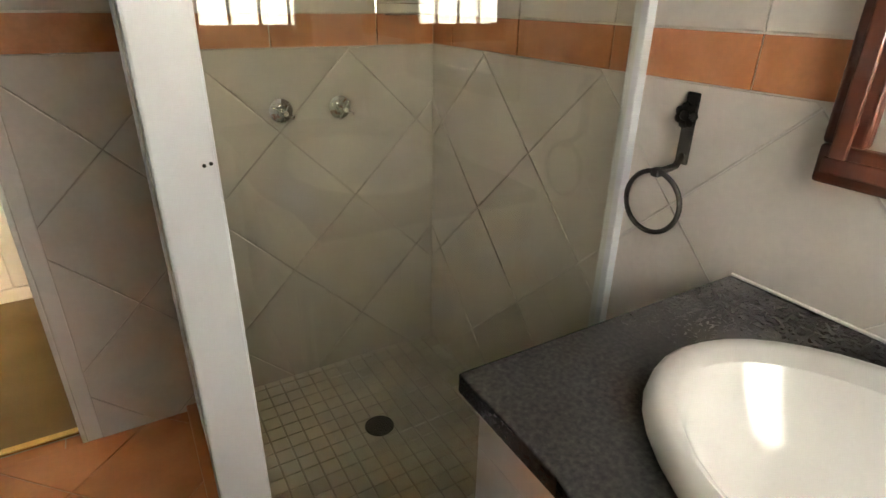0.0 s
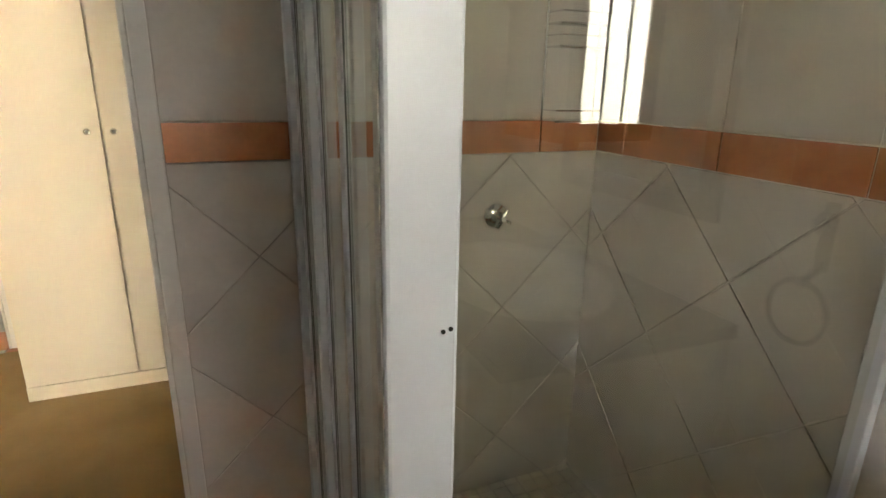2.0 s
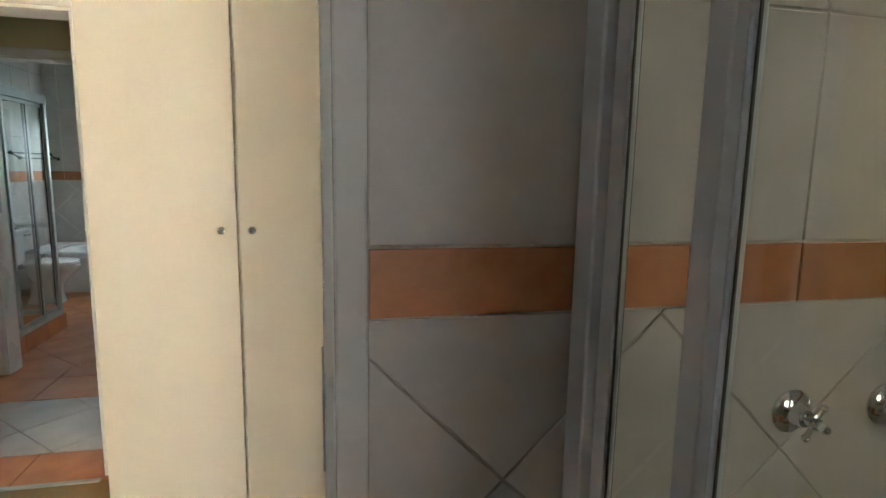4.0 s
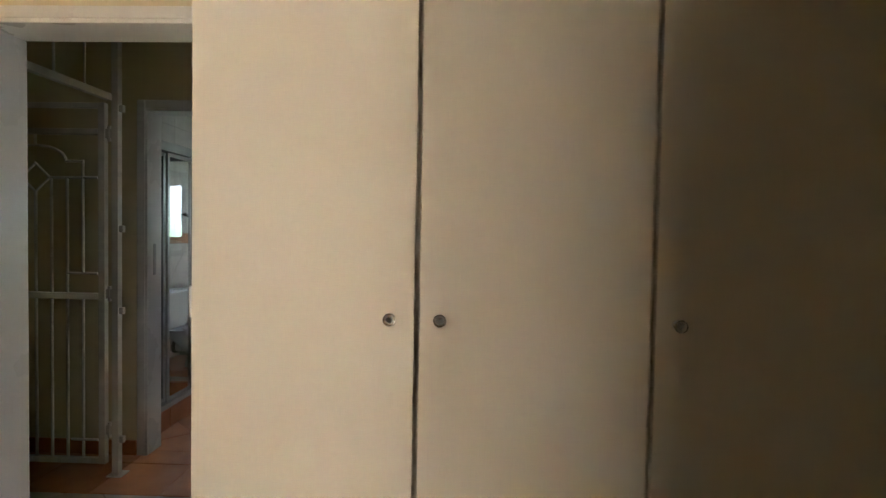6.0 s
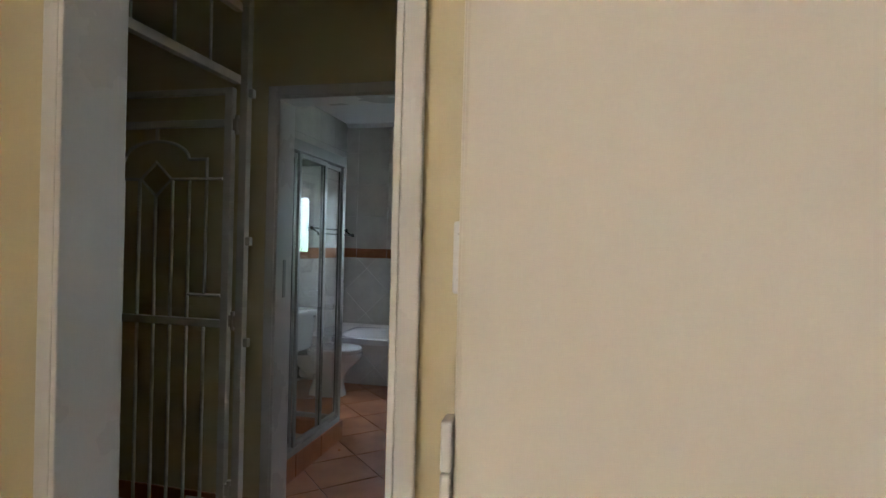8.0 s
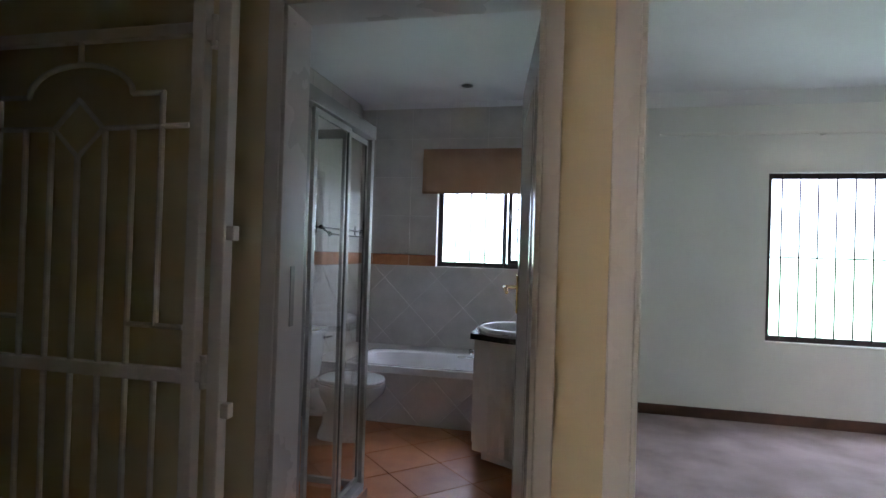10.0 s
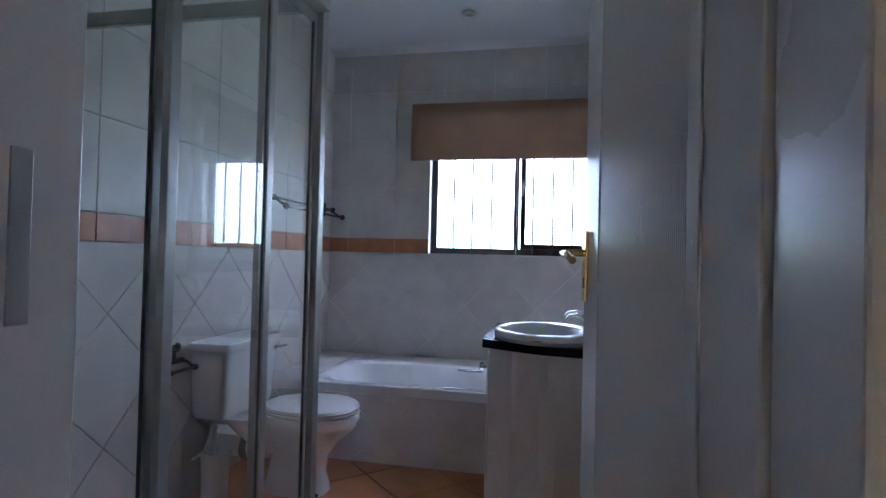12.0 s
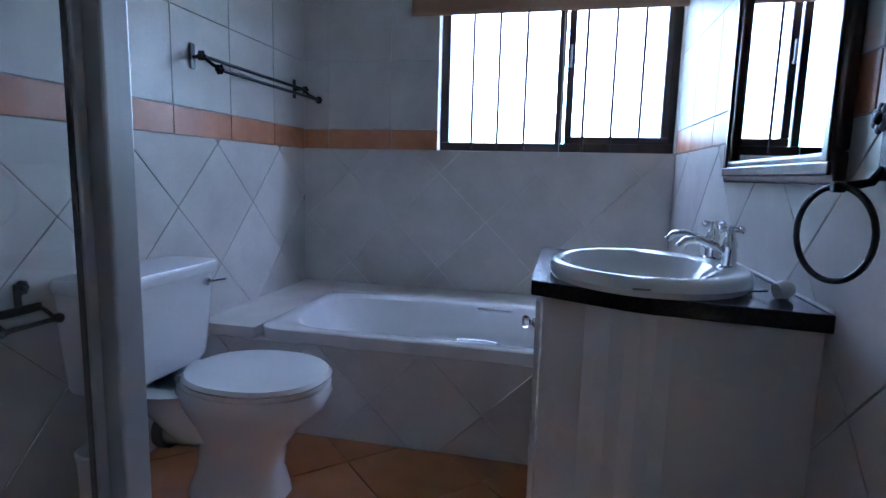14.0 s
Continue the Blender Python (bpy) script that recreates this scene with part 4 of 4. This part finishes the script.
def towel_rail(m, L):
    """Local: the wall is x = 0, the rails run along y from 0 to L."""
    r = thing("towel_rail", m, "black iron double towel rail with rosettes", "towel rail")
    for y in (0.0, L):
        b = part("bracket", box((0.0, y - 0.013, -0.045), (0.007, y + 0.013, 0.05), 0.003), M["iron"], r)
        part("arm", tube([(0.004, y, 0.0), (0.05, y, 0.0), (0.09, y, -0.03), (0.128, y, -0.05)], 0.007, 8), M["iron"], b, smooth=True)
        s = -1 if y == 0 else 1
        for x, z in ((0.055, 0.0), (0.132, -0.052)):
            part("rosette", flower(None, (x, y + s * 0.018, z), 0.021, 6, (0, s, 0)), M["iron"], b, smooth=True)
    for x, z in ((0.055, 0.0), (0.132, -0.052)):
        part("rail", rod((x, -0.01, z), (x, L + 0.01, z), 0.0075, 10), M["iron"], r)


towel_rail(pose(BL + 0.008, 7.665, 1.447), 0.80)


def bathtub():
    x0, x1, y0, y1, Z = -3.37, BR - 0.008, 7.635, 8.35, 0.422
    t = thing("bathtub", pose((x0 + x1) / 2, (y0 + y1) / 2, 0), "white built-in bathtub with chrome grip", "bathtub")
    hx, hy = (x1 - x0) / 2, (y1 - y0) / 2
    rings = [oval(0, 0, Z - 0.05, hx, hy, 60, 14), oval(0, 0, Z - 0.006, hx, hy, 60, 14), oval(0, 0, Z, hx - 0.006, hy - 0.006, 60, 12),
             oval(0, 0, Z, hx - 0.05, hy - 0.045, 60, 7), oval(0, 0, Z - 0.012, hx - 0.075, hy - 0.062, 60, 5), oval(0, 0, Z - 0.15, hx - 0.14, hy - 0.10, 60, 4.5),
             oval(0, 0, Z - 0.33, hx - 0.22, hy - 0.14, 60, 4), oval(0, 0, Z - 0.36, hx - 0.3, hy - 0.2, 60, 4)]
    part("tub", loft(rings, cap0=False), M["bathwhite"], t, smooth=True)
    for y in (-1, 1):
        gy = y * (hy - 0.075)
        part("grip", tube([(-0.045, gy, Z - 0.02), (-0.04, gy - y * 0.03, Z - 0.015), (0.04, gy - y * 0.034, Z - 0.014), (0.11, gy - y * 0.03, Z - 0.015), (0.115, gy, Z - 0.02)], 0.008, 10), M["chrome"], t, smooth=True)


bathtub()
w_bath = tagged(part("bath_front", box((BL + 0.007, 7.645, 0.0), (BR - 0.009, 7.70, 0.37)), M["grout_pale"]), "tiled front panel of the bath", "bath panel", kind="structure")
ledge = tagged(part("bath_ledge", box((BL + 0.007, 7.635, 0.371), (-3.373, BF - 0.007, 0.417), 0.003), M["tile"]), "tiled ledge at the head of the bath", "ledge", kind="structure")
tagged(part("bath_ledge", box((-3.37, 8.353, 0.371), (BR - 0.007, BF - 0.007, 0.417), 0.003), M["tile"]), "tiled ledge behind the bath", "ledge", kind="structure")


def vanity_b():
    poly = [(-2.282, 7.075), (-2.278, 7.032), (-2.03, 6.92), (BR - 0.008, 6.88), (BR - 0.008, 7.628), (-2.282, 7.628)]
    body = [(-2.256, 7.085), (-2.25, 7.052), (-2.02, 6.948), (BR - 0.009, 6.91), (BR - 0.009, 7.62), (-2.256, 7.62)]
    c = (-1.938, 7.26)
    v = thing("vanity_cabinet", pose(c[0], c[1], 0), "off-white vanity cabinet with angled end", "cabinet")
    loc = lambda ps, k=0.0: [(x - c[0], y - c[1]) for x, y in ps]
    part("body", plate(loc(body), oval(-2.012 - c[0], 7.17 - c[1], 0, 0.2, 0.23), 0.08, 0.754), M["gloss"], v)
    part("plinth", prism(loc([(-2.205, 7.14), (-2.0, 7.03), (BR - 0.009, 6.99), (BR - 0.009, 7.62), (-2.205, 7.62)]), 0.0, 0.0795), M["gloss"], v)
    d = part("door", box((-0.333, -0.12, 0.1), (-0.3155, 0.31, 0.72), 0.004), M["gloss"], v)
    crystal_knob(d, (-0.334, -0.09, 0.655), (-1, 0, 0), 0.017, 0.034)
    tagged(part("worktop", plate(poly, oval(-2.012, 7.17, 0, 0.21, 0.24), 0.757, 0.792), M["granite"]), "dark granite vanity worktop with angled end", "worktop")


vanity_b()
basin(pose(-2.012, 7.17, 0.7925), 0.232, 0.262, "white oval porcelain basin on dark worktop")
pb = pillar_tap(pose(-1.83, 7.165, 0.822), "basin taps")
copy_thing(pb, pose(-1.83, 7.32, 0.822))
pg = thing("basin_plug", pose(-1.78, 7.00, 0.793), "white basin plug with chain on worktop", "plug")
part("stopper", turned(lathe([(0.001, 0), (0.016, 0), (0.02, 0.02), (0.014, 0.034), (0.001, 0.035)], 14), pose(0, 0, 0.016, 0, 80, 20)), M["plastic"], pg, smooth=True)
part("chain", tube([(-0.01, 0.01, 0.014), (-0.045, 0.04, 0.004), (-0.07, 0.085, 0.004), (-0.06, 0.11, 0.02)], 0.003, 6), M["chrome"], pg)
tagged(part("sealant", box((BR - 0.0135, 6.89, 0.7925), (BR - 0.0075, 7.62, 0.799), 0.002), M["gloss"]), "white sealant bead along the wall", "trim", kind="structure")
mirror_thing(pose(BR - 0.008, 6.90, 1.027), 0.73, 0.84)
towel_ring(pose(BR - 0.008, 6.785, 1.106), -0.35, 0.078)


def roman_blind():
    b = thing("roman_blind", pose(-2.367, 8.552, 2.213), "brown fabric roman blind pulled up", "blind")
    w = 0.648
    part("head_rail", box((-w, -0.005, -0.045), (w, 0.036, 0.0), 0.004), M["fabric"], b)
    zs = [0.0, -0.1, -0.19, -0.29, -0.38, -0.405]
    ys = [-0.012, -0.015, -0.018, -0.022, -0.026, -0.020]
    n = 24
    front = [[(-w + 2 * w * i / n, y + 0.002 * math.sin(i * 1.7 + z * 9), z + 0.003 * math.sin(i * 0.9) * (z < -0.35)) for i in range(n + 1)] for y, z in zip(ys, zs)]
    bm = bmesh.new()
    vf = [[bm.verts.new(p) for p in r] for r in front]
    for a, c in zip(vf, vf[1:]):
        for i in range(n):
            bm.faces.new((a[i], a[i + 1], c[i + 1], c[i]))
    ob = part("fabric", bm, M["fabric"], b, smooth=True)
    sol = ob.modifiers.new("thickness", "SOLIDIFY")
    sol.thickness = 0.004
    for k, z in enumerate((-0.392, -0.37, -0.34)):
        part("fold", box((-w + 0.003, -0.014 + 0.011 * k, z - 0.012), (w - 0.003, -0.006 + 0.011 * k, z + 0.3), 0.003), M["fabric"], b)
    part("cord", tube([(w * 0.16, 0.01, -0.40), (w * 0.165, 0.012, -0.8), (w * 0.16, 0.014, -1.09)], 0.0015, 5), M["plastic"], b)


roman_blind()


def downlight(m):
    d = thing("downlight", m, "small recessed ceiling downlight, switched off", "ceiling light", "downlights")
    part("bezel", lathe([(0.028, 0.0), (0.045, 0.0), (0.046, -0.004), (0.036, -0.007), (0.028, -0.004)], 24), M["chrome"], d, smooth=True)
    part("lamp", lathe([(0.001, -0.0005), (0.03, -0.0005), (0.028, -0.003), (0.001, -0.0035)], 18), M["dark"], d)
    return d


dl = downlight(pose(-2.545, 8.10, CEIL))
copy_thing(dl, pose(-1.95, 6.75, CEIL))
tagged(part("cornice_bathroom", loft([[(x, BF - 0.007, CEIL - 0.001), (x, BF - 0.05, CEIL - 0.001), (x, BF - 0.04, CEIL - 0.02), (x, BF - 0.007, CEIL - 0.045)] for x in (BL + 0.01, BR - 0.01)]), M["ceiling"]),
       "small white ceiling cornice", "cornice", kind="structure")


# ---- tiles ----
def clip(poly, u0, u1, v0, v1):
    for axis, lim, keep in ((0, u0, 1), (0, u1, -1), (1, v0, 1), (1, v1, -1)):
        out = []
        for p, q in zip(poly, poly[1:] + poly[:1]):
            a, b = keep * (p[axis] - lim), keep * (q[axis] - lim)
            if a >= 0:
                out.append(p)
            if a * b < 0:
                t = a / (a - b)
                out.append((p[0] + t * (q[0] - p[0]), p[1] + t * (q[1] - p[1])))
        poly = out
        if len(poly) < 3:
            return []
    return poly


shared = {}


def piece(name, poly, place, material, parent, thick=0.006):
    """One tile with softened edges; place takes (u, v, height above the surface) to the world."""
    area = abs(sum(p[0] * q[1] - q[0] * p[1] for p, q in zip(poly, poly[1:] + poly[:1]))) / 2
    if area < 2e-4:
        return
    cu, cv = sum(p[0] for p in poly) / len(poly), sum(p[1] for p in poly) / len(poly)
    key = (name, place, material.name, thick, *(round(c, 4) for p in poly for c in (p[0] - cu, p[1] - cv)))
    o, ux, vx, nx = place((cu, cv))
    if key not in shared:
        n = len(poly)
        rel = [(p[0] - cu, p[1] - cv) for p in poly]
        rows = [(1.0, 0.0), (1.0, thick - 0.0012), (None, thick)]
        co = []
        for k, h in rows:
            for a, b in rel:
                r = math.hypot(a, b)
                f = k if k else max(0.5, 1 - 0.0022 / max(r, 1e-4))
                co.append(ux * a * f + vx * b * f + nx * h)
        faces = [tuple(range(2 * n, 3 * n))]
        for lay in (0, 1):
            faces += [(lay * n + i, lay * n + (i + 1) % n, (lay + 1) * n + (i + 1) % n, (lay + 1) * n + i) for i in range(n)]
        me = bpy.data.meshes.new(name)
        me.from_pydata(co, [], faces)
        me.materials.append(material)
        shared[key] = me
    ob = new(name, shared[key])
    ob.location = o
    ob.parent = parent


def on_y(y, s):
    return lambda c: (Vector((c[0], y, c[1])), Vector((1, 0, 0)), Vector((0, 0, 1)), Vector((0, s, 0)))


def on_x(x, s):
    return lambda c: (Vector((x, c[0], c[1])), Vector((0, 1, 0)), Vector((0, 0, 1)), Vector((s, 0, 0)))


def on_z(z):
    return lambda c: (Vector((c[0], c[1], z)), Vector((1, 0, 0)), Vector((0, 1, 0)), Vector((0, 0, 1)))


def diagonal(place, zone, pitch, su, dv, material, parent, name="tile", gap=0.0034, thick=0.006):
    """Diagonal tiles in a zone; su is one joint's u + v, dv one joint's u - v."""
    u0, u1, v0, v1 = zone
    q = pitch * math.sqrt(2)
    h = q / 2 - gap / math.sqrt(2)
    for i in range(int((u0 + v0 - su) // q) - 1, int((u1 + v1 - su) // q) + 2):
        for j in range(int((u0 - v1 - dv) // q) - 1, int((u1 - v0 - dv) // q) + 2):
            s, d = su + (i + 0.5) * q, dv + (j + 0.5) * q
            c = ((s + d) / 2, (s - d) / 2)
            p = clip([(c[0] + h, c[1]), (c[0], c[1] + h), (c[0] - h, c[1]), (c[0], c[1] - h)], u0, u1, v0, v1)
            if p:
                piece(name, p, place, material, parent, thick)


def straight(place, zone, pu, pv, ou, ov, material, parent, name="tile", gap=0.003, thick=0.006):
    u0, u1, v0, v1 = zone
    g = gap / 2
    for i in range(int((u0 - ou) // pu) - 1, int((u1 - ou) // pu) + 2):
        for j in range(int((v0 - ov) // pv) - 1, int((v1 - ov) // pv) + 2):
            a, b = ou + i * pu, ov + j * pv
            p = clip([(a + g, b + g), (a + pu - g, b + g), (a + pu - g, b + pv - g), (a + g, b + pv - g)], u0, u1, v0, v1)
            if p:
                piece(name, p, place, material, parent, thick)


TOP = CEIL - 0.004


def tiled_wall(place, parent, u0, u1, pitch, su, dv, joint, low=0.0, upper=None, B0=1.168, B1=1.262):
    diagonal(place, (u0, u1, low, B0 - 0.002), pitch, su, dv, M["tile"], parent)
    for a, b, z0 in upper or [(u0, u1, None)]:
        if z0 is None:
            straight(place, (a, b, B0, B1), pitch, B1 - B0, joint, B0, M["band"], parent, "band_tile", thick=0.007)
        straight(place, (a, b, max(z0 or 0, B1 + 0.002), TOP), pitch, pitch, joint, B1 + 0.001, M["tile"], parent)


tiled_wall(on_y(TW, -1), w_tap, -0.494, RW - 0.007, 0.336, 1.095, -0.275, 0.509)
tiled_wall(on_x(RW, -1), w_basin, -0.39, TW - 0.007, 0.336, 1.895, 0.53, 0.862)
tiled_wall(on_x(BL, 1), w_bl, 5.315, BF - 0.007, 0.356, 7.938, 5.675, 7.555, B0=1.15, B1=1.255)
tiled_wall(on_y(BF, -1), w_bf, BL + 0.007, BR - 0.007, 0.354, -2.33, -3.9, -3.139, 0.37,
           [(BL + 0.007, WIN_B[0], None), (WIN_B[0], WIN_B[1], WIN_B[3])], B0=1.15, B1=1.255)
tiled_wall(on_x(BR, -1), w_br, 5.4, BF - 0.007, 0.356, 7.938, 5.675, 7.555, B0=1.15, B1=1.255)
diagonal(on_y(7.645, -1), (BL + 0.01, BR - 0.01, 0.002, 0.368), 0.31, -2.30, -3.07, M["tile"], w_bath)
diagonal(on_z(-0.006), (-1.6, RW - 0.006, -0.4, 2.0), 0.333, 1.215, -2.371, M["terra"], f_a, "floor_tile")
straight(on_z(-0.006), (DOOR_T[0], DOOR_T[1], 2.0, 2.046), 0.333, 0.5, -0.6, 1.9, M["terra"], f_a, "floor_tile")
straight(on_z(0.012), (-0.158, RW - 0.008, 1.142, TW - 0.008), 0.0535, 0.0535, 0.017, 1.16, M["mosaic"], tray, "mosaic_tile", 0.004, 0.005)
diagonal(on_z(-0.006), (-3.2, -0.9, 4.06, 4.72), 0.352, 2.25, -6.885, M["white_tile"], f_hall, "floor_tile", 0.005)
straight(on_z(-0.006), (-3.2, -0.9, 3.76, 4.056), 0.354, 0.296, -1.86, 3.76, M["terra"], f_hall, "floor_tile", 0.005)
straight(on_z(-0.006), (-3.2, -0.9, 4.724, 5.25), 0.354, 0.354, -2.2, 4.724, M["terra"], f_hall, "floor_tile", 0.005)
diagonal(on_z(-0.006), (BL + 0.01, BR - 0.007, 5.252, 7.64), 0.345, 4.568, -9.93, M["terra"], f_b, "floor_tile", 0.005)
